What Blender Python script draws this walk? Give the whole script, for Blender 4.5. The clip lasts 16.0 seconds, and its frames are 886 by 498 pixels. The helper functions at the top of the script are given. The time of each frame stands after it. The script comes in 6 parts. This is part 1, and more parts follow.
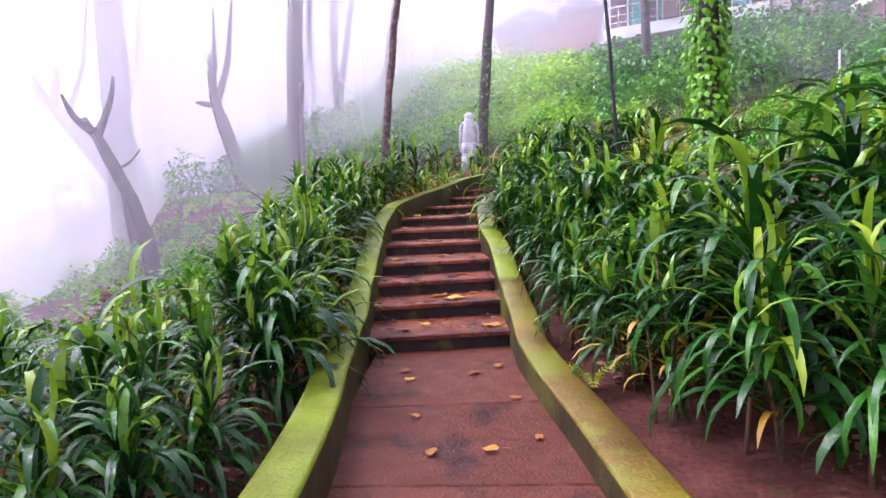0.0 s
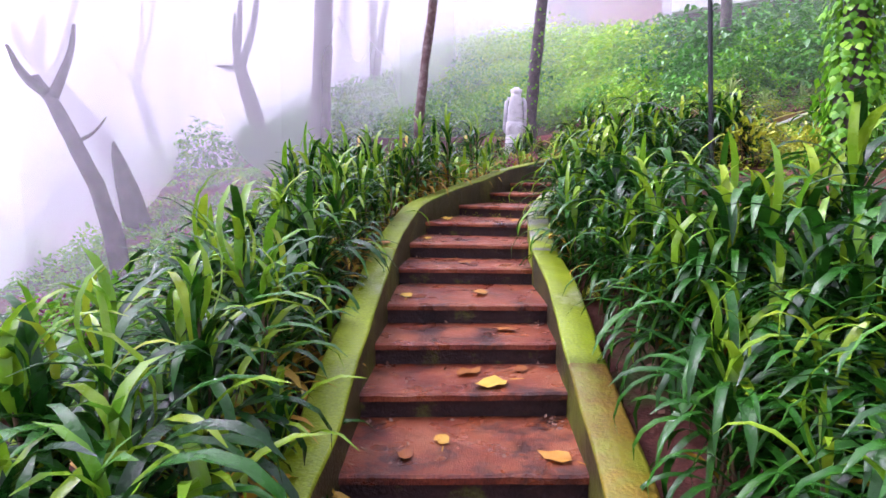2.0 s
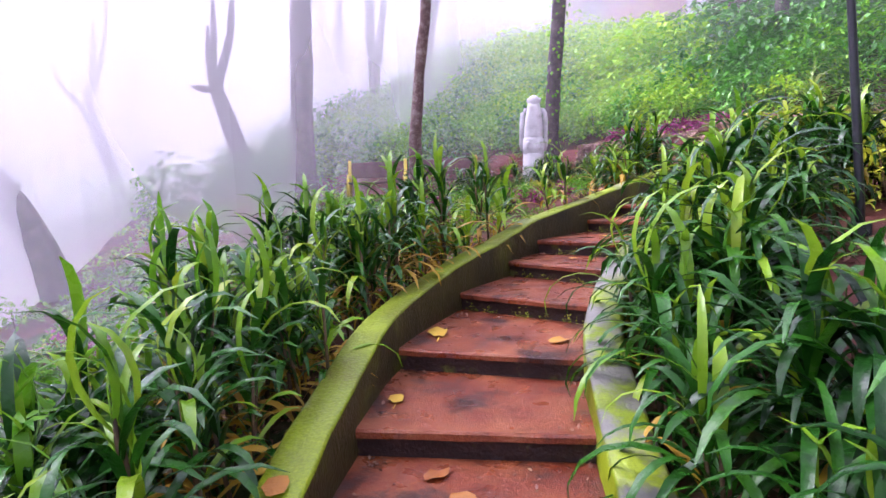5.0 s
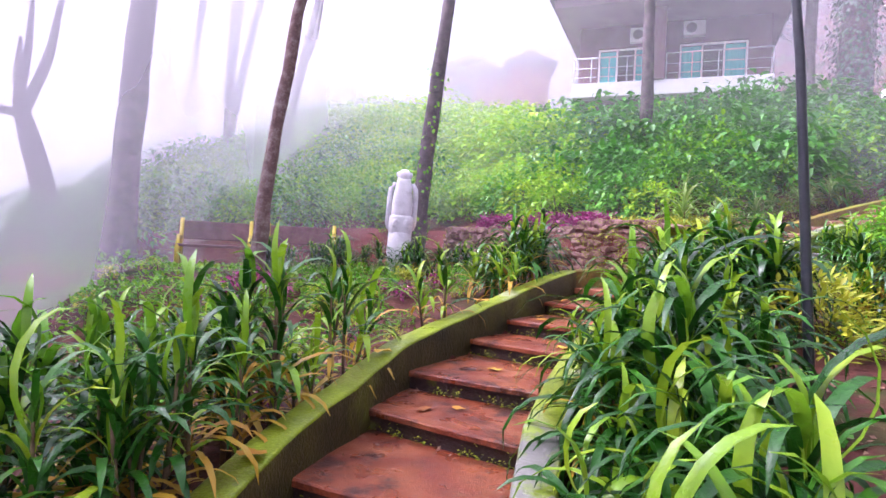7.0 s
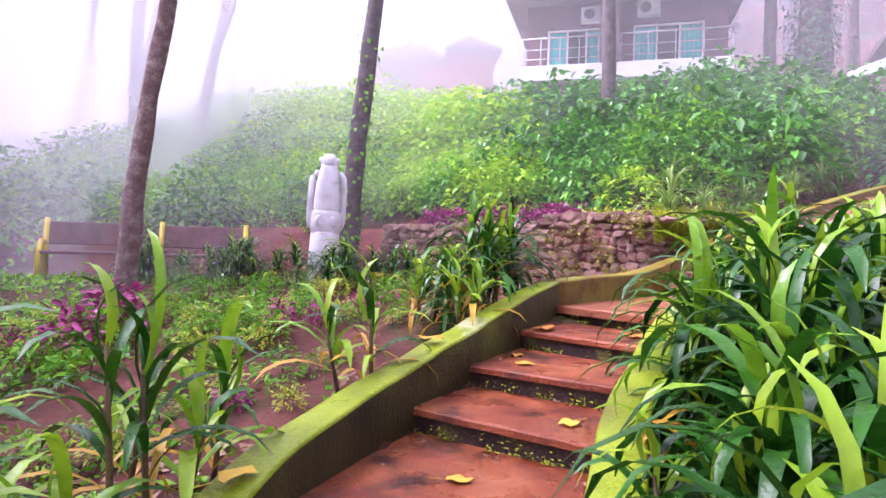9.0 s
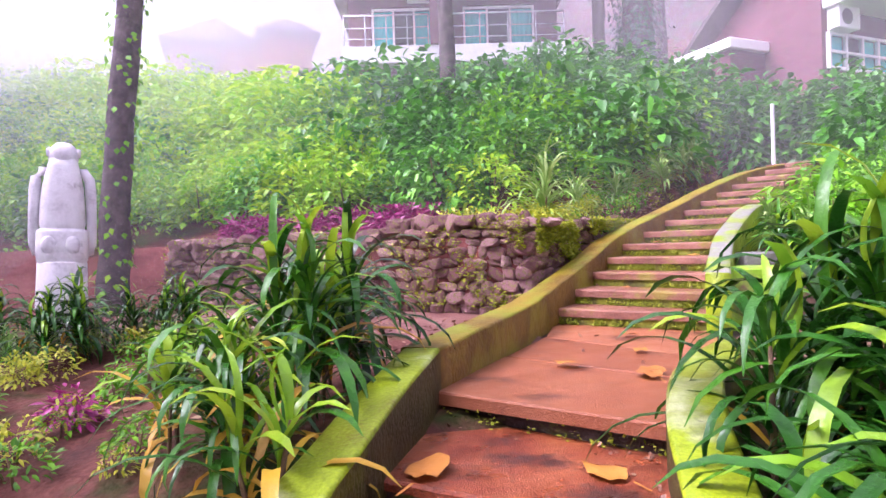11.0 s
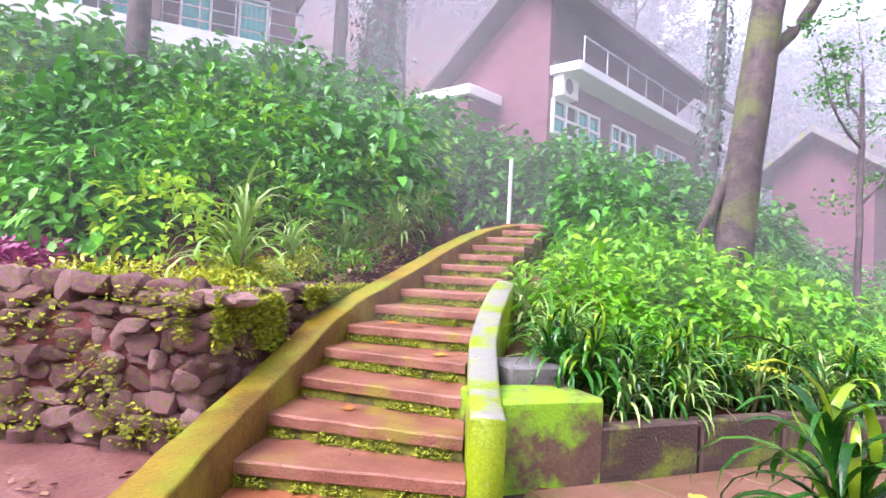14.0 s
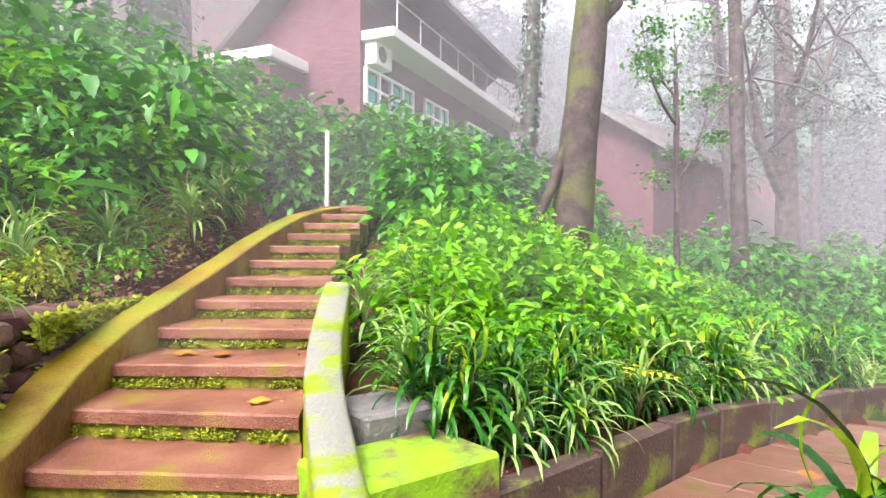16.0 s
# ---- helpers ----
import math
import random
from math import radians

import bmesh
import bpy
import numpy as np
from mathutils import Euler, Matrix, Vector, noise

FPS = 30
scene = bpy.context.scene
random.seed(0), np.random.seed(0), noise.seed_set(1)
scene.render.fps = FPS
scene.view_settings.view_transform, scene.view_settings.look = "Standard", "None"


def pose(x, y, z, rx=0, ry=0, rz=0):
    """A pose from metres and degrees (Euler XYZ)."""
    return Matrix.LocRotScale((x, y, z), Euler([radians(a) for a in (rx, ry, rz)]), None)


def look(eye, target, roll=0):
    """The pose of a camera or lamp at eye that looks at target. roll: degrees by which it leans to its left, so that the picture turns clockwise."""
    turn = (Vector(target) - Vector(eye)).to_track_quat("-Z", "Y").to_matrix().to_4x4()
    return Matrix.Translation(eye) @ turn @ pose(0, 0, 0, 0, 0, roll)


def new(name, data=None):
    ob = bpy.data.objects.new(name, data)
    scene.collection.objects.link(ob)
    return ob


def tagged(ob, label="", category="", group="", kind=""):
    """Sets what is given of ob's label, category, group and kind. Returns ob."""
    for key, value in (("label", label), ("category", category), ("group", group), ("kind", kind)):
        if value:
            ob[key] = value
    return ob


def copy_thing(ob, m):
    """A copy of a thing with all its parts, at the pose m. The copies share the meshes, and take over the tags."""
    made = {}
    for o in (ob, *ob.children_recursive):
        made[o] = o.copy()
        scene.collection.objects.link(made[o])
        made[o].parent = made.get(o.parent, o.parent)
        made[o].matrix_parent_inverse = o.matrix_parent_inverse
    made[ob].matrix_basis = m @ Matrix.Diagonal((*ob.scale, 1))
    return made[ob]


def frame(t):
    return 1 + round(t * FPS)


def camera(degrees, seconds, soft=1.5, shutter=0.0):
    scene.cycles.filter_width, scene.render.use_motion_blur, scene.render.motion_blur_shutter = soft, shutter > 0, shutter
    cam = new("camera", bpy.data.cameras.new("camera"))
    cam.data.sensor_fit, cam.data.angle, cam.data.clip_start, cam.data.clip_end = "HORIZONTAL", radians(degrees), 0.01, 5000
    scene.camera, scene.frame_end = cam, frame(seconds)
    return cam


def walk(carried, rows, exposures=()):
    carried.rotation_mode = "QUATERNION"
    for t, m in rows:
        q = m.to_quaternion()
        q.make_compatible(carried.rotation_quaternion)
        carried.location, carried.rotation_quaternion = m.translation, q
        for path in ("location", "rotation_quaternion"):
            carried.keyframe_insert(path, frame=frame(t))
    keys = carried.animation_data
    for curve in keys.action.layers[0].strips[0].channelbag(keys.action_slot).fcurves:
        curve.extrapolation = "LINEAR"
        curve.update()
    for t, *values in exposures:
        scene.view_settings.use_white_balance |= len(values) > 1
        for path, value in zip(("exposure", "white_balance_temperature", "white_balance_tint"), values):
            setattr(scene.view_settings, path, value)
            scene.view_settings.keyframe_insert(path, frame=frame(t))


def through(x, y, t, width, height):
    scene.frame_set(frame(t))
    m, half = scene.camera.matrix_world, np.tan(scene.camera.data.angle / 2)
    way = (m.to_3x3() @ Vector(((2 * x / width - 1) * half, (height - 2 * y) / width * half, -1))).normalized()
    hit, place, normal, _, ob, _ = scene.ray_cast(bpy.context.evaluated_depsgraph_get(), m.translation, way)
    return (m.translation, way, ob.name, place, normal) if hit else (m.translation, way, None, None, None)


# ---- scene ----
cam = camera(72.7, 16.0)
EXPOSURES = [(0, 1.54, 5750, 39), (3, 1.64, 5720, 39), (6, 1.60, 5730, 39), (7, 1.70, 5760, 40), (8, 1.76, 5780, 43), (11, 1.74, 5850, 44), (13, 1.80, 5800, 38), (14.5, 1.80, 5850, 29), (16, 1.76, 6450, 19)]
PATH = [
    (0, (2.885, -0.768, 1.244), (2.348, 1.153, 1.094), -2.6),
    (0.5, (2.747, -0.234, 1.34), (2.15, 1.665, 1.143), -0.4),
    (1, (2.569, 0.301, 1.449), (1.916, 2.185, 1.288), 0.1),
    (1.5, (2.473, 0.868, 1.521), (1.842, 2.753, 1.296), -1.0),
    (2, (2.27, 1.457, 1.549), (1.621, 3.334, 1.321), -0.1),
    (2.5, (2.115, 1.958, 1.683), (1.446, 3.83, 1.457), -0.5),
    (3, (2.087, 2.469, 1.763), (1.443, 4.359, 1.642), -1.3),
    (5.3, (1.351, 4.833, 2.143), (0.644, 6.692, 1.931), -2.7),
    (5.5, (1.291, 5.02, 2.145), (0.671, 6.909, 1.93), -1.9),
    (6, (1.165, 5.51, 2.2), (0.693, 7.44, 1.967), -1.7),
    (6.5, (0.986, 5.881, 2.25), (0.608, 7.842, 2.16), 1.8),
    (7, (0.907, 6.244, 2.511), (0.666, 8.23, 2.516), 2.7),
    (7.5, (0.873, 6.769, 2.588), (0.717, 8.763, 2.545), 1.8),
    (8, (0.795, 7.296, 2.599), (0.71, 9.294, 2.611), 1.3),
    (8.2, (0.746, 7.486, 2.532), (0.662, 9.484, 2.55), 1.5),
    (10.3, (0.733, 10.381, 2.869), (0.935, 12.371, 2.846), 1.0),
    (10.5, (0.701, 10.543, 2.902), (0.977, 12.524, 2.899), 0.6),
    (11, (0.93, 11.196, 2.878), (1.428, 13.133, 2.872), -1.7),
    (11.5, (1.103, 11.641, 3.016), (1.819, 13.508, 3.022), 1.1),
    (12, (1.159, 11.988, 3.164), (2.02, 13.793, 3.169), 3.6),
    (12.5, (1.587, 12.383, 3.086), (2.645, 14.08, 3.115), 1.0),
    (13, (1.857, 12.744, 3.237), (3.041, 14.355, 3.3), 0.6),
    (13.5, (1.934, 13.006, 3.281), (3.14, 14.601, 3.344), 1.7),
    (14, (2.072, 13.193, 3.401), (3.363, 14.72, 3.463), 2.9),
    (14.5, (2.317, 13.468, 3.445), (3.741, 14.872, 3.486), -0.5),
    (15, (2.362, 13.612, 3.542), (3.884, 14.908, 3.597), 3.4),
    (15.5, (2.447, 13.812, 3.668), (4.055, 15.002, 3.671), 2.8),
    (16, (2.861, 14.219, 3.55), (4.565, 15.265, 3.557), 0.3),
]
walk(cam, [(t, look(eye, target, roll)) for t, eye, target, roll in PATH], exposures=EXPOSURES)

# ---- world and sun: overcast morning in hill mist ----
world = bpy.data.worlds.new("misty_sky")
scene.world = world
world.use_nodes = True
wn, wl = world.node_tree.nodes, world.node_tree.links
sky = wn.new("ShaderNodeTexSky")
sky.sky_type, sky.sun_disc = "NISHITA", False
sky.sun_elevation, sky.sun_rotation = radians(50), radians(-82)
sky.air_density, sky.dust_density = 1.0, 6.0
grey = wn.new("ShaderNodeHueSaturation")
grey.inputs["Saturation"].default_value = 0.22
wl.new(sky.outputs[0], grey.inputs["Color"])
wl.new(grey.outputs[0], wn["Background"].inputs[0])
wn["Background"].inputs[1].default_value = 0.15
sun = new("sun", bpy.data.lights.new("sun", "SUN"))
sun.data.energy, sun.data.angle, sun.data.color = 1.5, radians(30), (1.0, 0.97, 0.92)
sun.matrix_world = look((-33, 4, 45), (0, 8, 0))

# ---- materials ----
def mat(name, stops, scale=6.0, rough=0.6, bump=0.3, bump_scale=40.0, metal=0.0, moss=None, moss_at=0.55, moss_scale=2.5,
        through=0.0, vary=0.0, island=False, spec=0.5, fine=30.0, wet=0.24):
    """stops: colours from dark to light, mixed by noise at two sizes; moss: a second colour in patches; vary: by-object change of brightness."""
    m = bpy.data.materials.new(name)
    m.use_nodes = True
    n, l = m.node_tree.nodes, m.node_tree.links
    p = n["Principled BSDF"]
    co = n.new("ShaderNodeTexCoord").outputs["Object"] if vary and not island else n.new("ShaderNodeNewGeometry").outputs["Position"]
    def noise_at(sc, detail=5.0):
        t = n.new("ShaderNodeTexNoise")
        t.inputs["Scale"].default_value, t.inputs["Detail"].default_value = sc, detail
        l.new(co, t.inputs["Vector"])
        return t.outputs["Fac"]
    def maths(op, a, b):
        t = n.new("ShaderNodeMath")
        t.operation = op
        for i, v in enumerate((a, b)):
            if isinstance(v, (int, float)):
                t.inputs[i].default_value = v
            else:
                l.new(v, t.inputs[i])
        return t.outputs[0]
    fac = maths("ADD", maths("MULTIPLY", noise_at(scale), 0.65), maths("MULTIPLY", noise_at(fine), 0.35))
    if island:
        rnd = n.new("ShaderNodeNewGeometry").outputs["Random Per Island"]
        obj = n.new("ShaderNodeObjectInfo").outputs["Random"]
        fac = maths("ADD", maths("MULTIPLY", fac, 0.35), maths("ADD", maths("MULTIPLY", rnd, 0.45), maths("MULTIPLY", obj, 0.25)))
    elif vary:
        obj = n.new("ShaderNodeObjectInfo").outputs["Random"]
        fac = maths("ADD", maths("MULTIPLY", fac, 1 - vary), maths("MULTIPLY", obj, vary))
    ramp = n.new("ShaderNodeValToRGB")
    e = ramp.color_ramp.elements
    lo, hi = (0.12, 0.9) if island or vary else (0.32, 0.68)
    for i, c in enumerate(stops):
        at = lo + (hi - lo) * i / max(1, len(stops) - 1)
        if i < 2:
            e[i].position, e[i].color = at, (*c, 1)
        else:
            e.new(at).color = (*c, 1)
    l.new(fac, ramp.inputs[0])
    colour = ramp.outputs[0]
    if moss:
        mask = n.new("ShaderNodeMapRange")
        mask.inputs["From Min"].default_value, mask.inputs["From Max"].default_value = moss_at - 0.06, moss_at + 0.06
        l.new(maths("ADD", maths("MULTIPLY", noise_at(moss_scale), 0.8), maths("MULTIPLY", noise_at(moss_scale * 9), 0.2)), mask.inputs["Value"])
        mix = n.new("ShaderNodeMix")
        mix.data_type = "RGBA"
        l.new(mask.outputs[0], mix.inputs[0])
        l.new(colour, mix.inputs[6])
        mix.inputs[7].default_value = (*moss, 1)
        colour = mix.outputs[2]
    l.new(colour, p.inputs["Base Color"])
    p.inputs["Metallic"].default_value = metal
    p.inputs["Specular IOR Level"].default_value = spec
    rr = maths("MAXIMUM", 0.06, maths("ADD", rough - wet / 2, maths("MULTIPLY", noise_at(scale * 1.7), wet)))
    l.new(rr, p.inputs["Roughness"])
    if bump:
        b = n.new("ShaderNodeBump")
        b.inputs["Strength"].default_value, b.inputs["Distance"].default_value = bump, 0.02
        l.new(maths("ADD", noise_at(bump_scale), noise_at(bump_scale / 6)), b.inputs["Height"])
        l.new(b.outputs[0], p.inputs["Normal"])
    if through:
        t = n.new("ShaderNodeBsdfTranslucent")
        l.new(colour, t.inputs[0])
        mx = n.new("ShaderNodeMixShader")
        mx.inputs[0].default_value = through
        l.new(p.outputs[0], mx.inputs[1])
        l.new(t.outputs[0], mx.inputs[2])
        l.new(mx.outputs[0], n["Material Output"].inputs[0])
    return m


TREAD = mat("wet_red_concrete", [(.075, .010, .003), (.19, .034, .009), (.29, .075, .022), (.36, .13, .05)], 3.0, .36, .55, 120, fine=60, spec=.5, wet=.9, moss=(.05, .012, .005), moss_at=.58, moss_scale=3.2)
SLAB = mat("wet_red_slab", [(.055, .012, .005), (.13, .030, .012), (.20, .06, .028)], 2.6, .5, .8, 60, vary=.3, fine=60, spec=.35, wet=.8, moss=(.03, .008, .005), moss_at=.58, moss_scale=2.6)
SLAB_UP = mat("worn_orange_slab", [(.12, .030, .010), (.25, .075, .027), (.36, .14, .062)], 2.5, .42, .5, 120, vary=.3, fine=60, wet=.6, moss=(.11, .03, .014), moss_at=.6, moss_scale=3)
SLAB_SIDE = mat("worn_brown_slab", [(.08, .036, .022), (.17, .082, .05), (.25, .145, .10)], 2.5, .45, .5, 120, vary=.3, fine=60, wet=.6, moss=(.11, .09, .02), moss_at=.62, moss_scale=3)
# dark brown carries the shade on the lower risers; also colours the joint bed
RISER = mat("shaded_riser_and_joint", [(.012, .006, .006), (.03, .013, .011), (.055, .024, .018)], 5.0, .6, .6, 50, moss=(.10, .12, .01), moss_at=.62, moss_scale=5)
CURB = mat("mossy_curb_paint", [(.10, .085, .002), (.15, .21, .002), (.22, .31, .002), (.30, .38, .003)], 1.8, .42, .35, 45, spec=.4, wet=.7, fine=70, moss=(.33, .36, .20), moss_at=.64, moss_scale=1.6)
CURB_BARE = mat("half_bare_curb", [(.12, .17, .003), (.20, .30, .004), (.28, .38, .006)], 1.8, .4, .35, 45, fine=70, wet=.6, moss=(.20, .20, .17), moss_at=.49, moss_scale=4.5)
TREAD_UP = mat("worn_pink_concrete", [(.11, .034, .018), (.21, .078, .044), (.30, .14, .09)], 3.0, .45, .5, 120, fine=60, wet=.5, moss=(.20, .15, .012), moss_at=.6, moss_scale=3.5)
RISER_UP = mat("mossy_riser", [(.03, .02, .008), (.075, .07, .006), (.13, .15, .006)], 6, .7, .6, 40, moss=(.20, .22, .006), moss_at=.5, moss_scale=4)
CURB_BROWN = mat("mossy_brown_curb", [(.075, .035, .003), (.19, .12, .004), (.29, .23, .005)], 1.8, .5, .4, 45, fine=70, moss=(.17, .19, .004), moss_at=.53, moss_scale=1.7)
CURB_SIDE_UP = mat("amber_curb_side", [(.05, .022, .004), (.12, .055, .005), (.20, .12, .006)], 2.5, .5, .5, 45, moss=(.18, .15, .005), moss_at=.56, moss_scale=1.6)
# curb sides: a much darker olive brown than the tops, with moss patches
CURB_SIDE = mat("dark_curb_side", [(.010, .009, .003), (.034, .027, .005), (.06, .05, .006)], 2.5, .5, .6, 45, moss=(.085, .095, .004), moss_at=.56, moss_scale=1.5)
BLOCK = mat("mossy_block", [(.05, .028, .02), (.11, .06, .042), (.16, .11, .05)], 4, .6, .5, 50, moss=(.20, .42, .003), moss_at=.49, moss_scale=2.4)
GREYCON = mat("grey_concrete", [(.08, .075, .07), (.15, .14, .135), (.21, .20, .195)], 4, .6, .5, 50, moss=(.16, .18, .03), moss_at=.6)
RETAIN = mat("old_brown_concrete", [(.03, .018, .014), (.075, .045, .035), (.12, .08, .06)], 4, .65, .6, 45, moss=(.16, .20, .02), moss_at=.58, moss_scale=3, vary=.3)
EARTH = mat("red_earth", [(.03, .010, .007), (.085, .026, .018), (.15, .055, .04)], 2.2, .8, .9, 22, moss=(.025, .05, .006), moss_at=.57, moss_scale=.9, spec=.2)
BANK = mat("bare_red_bank", [(.09, .025, .022), (.18, .055, .048), (.25, .10, .085)], 2.0, .85, .9, 12, spec=.2)
DIRTPATH = mat("trodden_red_path", [(.085, .032, .026), (.16, .065, .052), (.22, .11, .09)], 2.0, .55, .5, 25)
STONE = mat("laterite_stone", [(.08, .032, .032), (.19, .078, .078), (.31, .16, .155), (.44, .29, .28)], 7, .75, .9, 30, moss=(.18, .19, .015), moss_at=.585, moss_scale=3, vary=.5)
BARK = mat("dark_bark", [(.03, .024, .026), (.075, .055, .055), (.13, .10, .10)], 6, .85, .9, 18)
BARKRED = mat("lichen_bark", [(.08, .045, .04), (.16, .095, .085), (.30, .24, .22)], 8, .85, .9, 20)
BARKMOSS = mat("mossy_bark", [(.02, .014, .013), (.05, .033, .03), (.085, .06, .052)], 6, .85, .9, 18, moss=(.075, .085, .02), moss_at=.54, moss_scale=2)
STRAP = mat("strap_leaf", [(.003, .024, .004), (.008, .058, .006), (.020, .125, .007), (.070, .24, .009)], 5, .28, .2, 60, through=.15, island=True, spec=.38)
STRAPLIGHT = mat("light_strap_leaf", [(.045, .18, .008), (.12, .33, .010), (.25, .44, .012), (.40, .48, .02)], 5, .28, .15, 60, through=.3, island=True, spec=.5)
STRAPYEL = mat("yellowing_leaf", [(.30, .18, .02), (.50, .32, .02), (.55, .22, .03)], 5, .4, .15, 60, through=.25, island=True)
BUSH = mat("broad_leaf", [(.012, .080, .006), (.034, .19, .010), (.075, .32, .014), (.15, .44, .016)], 1.2, .36, .2, 60, through=.2, island=True, spec=.4)
IVYDARK = mat("dark_ivy_leaf", [(.008, .03, .016), (.02, .07, .03), (.045, .13, .05)], 1.2, .4, .15, 60, through=.1, island=True)
LIME = mat("lime_leaf", [(.07, .25, .006), (.17, .43, .008), (.30, .55, .010), (.45, .62, .02)], 1.2, .42, .15, 60, through=.32, island=True, spec=.3)
BUSHLIGHT = mat("bright_broad_leaf", [(.024, .12, .003), (.072, .275, .004), (.14, .40, .005), (.28, .50, .008)], 1.2, .42, .15, 60, through=.3, island=True, spec=.3)
MAGENTA = mat("magenta_leaf", [(.10, .008, .04), (.30, .015, .14), (.45, .05, .22)], 4, .4, .1, 60, through=.2, island=True)
YELLOWG = mat("yellow_green_leaf", [(.18, .26, .012), (.40, .46, .02), (.58, .55, .04)], 4, .4, .1, 60, through=.3, island=True)
GREYLEAF = mat("striped_pale_leaf", [(.06, .17, .02), (.18, .34, .06), (.50, .56, .24)], 5, .4, .1, 60, through=.2, island=True)
TWIG = mat("plant_stem", [(.05, .03, .018), (.12, .07, .03), (.16, .12, .04)], 8, .75, .5, 40)
MOSS = mat("moss_tuft", [(.12, .16, .008), (.30, .36, .012), (.45, .46, .02)], 6, .8, .3, 60, through=.2, island=True)
DEAD = mat("fallen_leaf", [(.30, .09, .02), (.58, .28, .03), (.74, .52, .05)], 9, .5, .3, 40, vary=.7, through=.15)
LITTER = mat("leaf_litter", [(.10, .04, .025), (.24, .12, .07), (.36, .25, .14)], 9, .6, .3, 40, island=True)
WHITESTONE = mat("painted_white_stone", [(.42, .40, .42), (.66, .64, .66), (.76, .74, .76)], 5, .7, .4, 40, moss=(.22, .20, .20), moss_at=.68, moss_scale=4)
MAUVE = mat("mauve_wall_paint", [(.10, .035, .05), (.14, .05, .07), (.17, .075, .095)], 1.5, .7, .2, 30)
PINK = mat("pink_wall_paint", [(.56, .15, .13), (.64, .20, .17), (.68, .24, .2)], 1.5, .7, .2, 30)
WHITE = mat("white_paint", [(.68, .67, .66), (.78, .77, .76), (.82, .81, .80)], 4, .45, .1, 40)
ROOFDARK = mat("weathered_roof", [(.035, .03, .032), (.08, .065, .065), (.13, .11, .11)], 5, .7, .5, 30, vary=.4)
SOFFIT = mat("mauve_soffit", [(.20, .12, .15), (.26, .16, .19), (.30, .2, .22)], 2, .7, .1, 30)
STEEL = mat("brushed_steel", [(.45, .45, .46), (.58, .58, .6), (.66, .66, .68)], 20, .3, .1, 60, metal=1.0)
POLE = mat("black_pole_paint", [(.008, .009, .012), (.014, .016, .02), (.028, .03, .034)], 12, .35, .2, 60)
CURTAIN = mat("teal_curtain", [(.03, .50, .48), (.06, .66, .62), (.15, .74, .70)], 6, .7, .3, 14)
ORANGE = mat("orange_plastic", [(.62, .14, .03), (.75, .22, .05), (.80, .30, .1)], 6, .5, .1, 40)
YELLOWP = mat("yellow_paint", [(.50, .38, .02), (.66, .52, .03), (.74, .62, .08)], 6, .5, .2, 40)
BENCHRED = mat("dull_red_board", [(.10, .05, .05), (.17, .08, .08), (.22, .12, .11)], 6, .6, .3, 40)
GLASS = bpy.data.materials.new("window_glass")
GLASS.use_nodes = True
gp = GLASS.node_tree.nodes["Principled BSDF"]
gp.inputs["Base Color"].default_value = (.75, .9, .9, 1)
gp.inputs["IOR"].default_value = 1.2
gp.inputs["Roughness"].default_value, gp.inputs["Transmission Weight"].default_value = .04, 1.0


def mist_material(name, share, tint, east_share=.22, through=.5, west_share=1.0):
    m = bpy.data.materials.new(name)
    m.use_nodes = True
    n, l = m.node_tree.nodes, m.node_tree.links
    n.remove(n["Principled BSDF"])
    d, t, tr, both, mx = (n.new("ShaderNode" + k) for k in ("BsdfDiffuse", "BsdfTranslucent", "BsdfTransparent", "MixShader", "MixShader"))
    d.inputs[0].default_value = t.inputs[0].default_value = (*tint, 1)
    both.inputs[0].default_value = through
    l.new(d.outputs[0], both.inputs[1]), l.new(t.outputs[0], both.inputs[2])
    g, ns, mr = n.new("ShaderNodeNewGeometry"), n.new("ShaderNodeTexNoise"), n.new("ShaderNodeMapRange")
    ns.inputs["Scale"].default_value, ns.inputs["Detail"].default_value = 0.09, 2.0
    l.new(g.outputs["Position"], ns.inputs["Vector"])
    mr.inputs["From Min"].default_value, mr.inputs["From Max"].default_value = 0.3, 0.7
    mr.inputs["To Min"].default_value, mr.inputs["To Max"].default_value = share * 0.75, min(0.98, share * 1.25)
    l.new(ns.outputs["Fac"], mr.inputs["Value"])
    sep, east, thin = n.new("ShaderNodeSeparateXYZ"), n.new("ShaderNodeMapRange"), n.new("ShaderNodeMath")
    l.new(g.outputs["Position"], sep.inputs[0])
    l.new(sep.outputs[0], east.inputs["Value"])
    for k, q in (("From Min", -2.0), ("From Max", 18.0), ("To Min", 1.0), ("To Max", east_share)):
        east.inputs[k].default_value = q
    thin.operation = "MULTIPLY"
    l.new(mr.outputs[0], thin.inputs[0]), l.new(east.outputs[0], thin.inputs[1])
    west, fade = n.new("ShaderNodeMapRange"), n.new("ShaderNodeMath")
    l.new(sep.outputs[0], west.inputs["Value"])
    for k, q in (("From Min", -14.0), ("From Max", -4.0), ("To Min", west_share), ("To Max", 1.0)):
        west.inputs[k].default_value = q
    fade.operation = "MULTIPLY"
    l.new(thin.outputs[0], fade.inputs[0]), l.new(west.outputs[0], fade.inputs[1])
    l.new(fade.outputs[0], mx.inputs[0])
    l.new(tr.outputs[0], mx.inputs[1]), l.new(both.outputs[0], mx.inputs[2])
    l.new(mx.outputs[0], n["Material Output"].inputs[0])
    return m


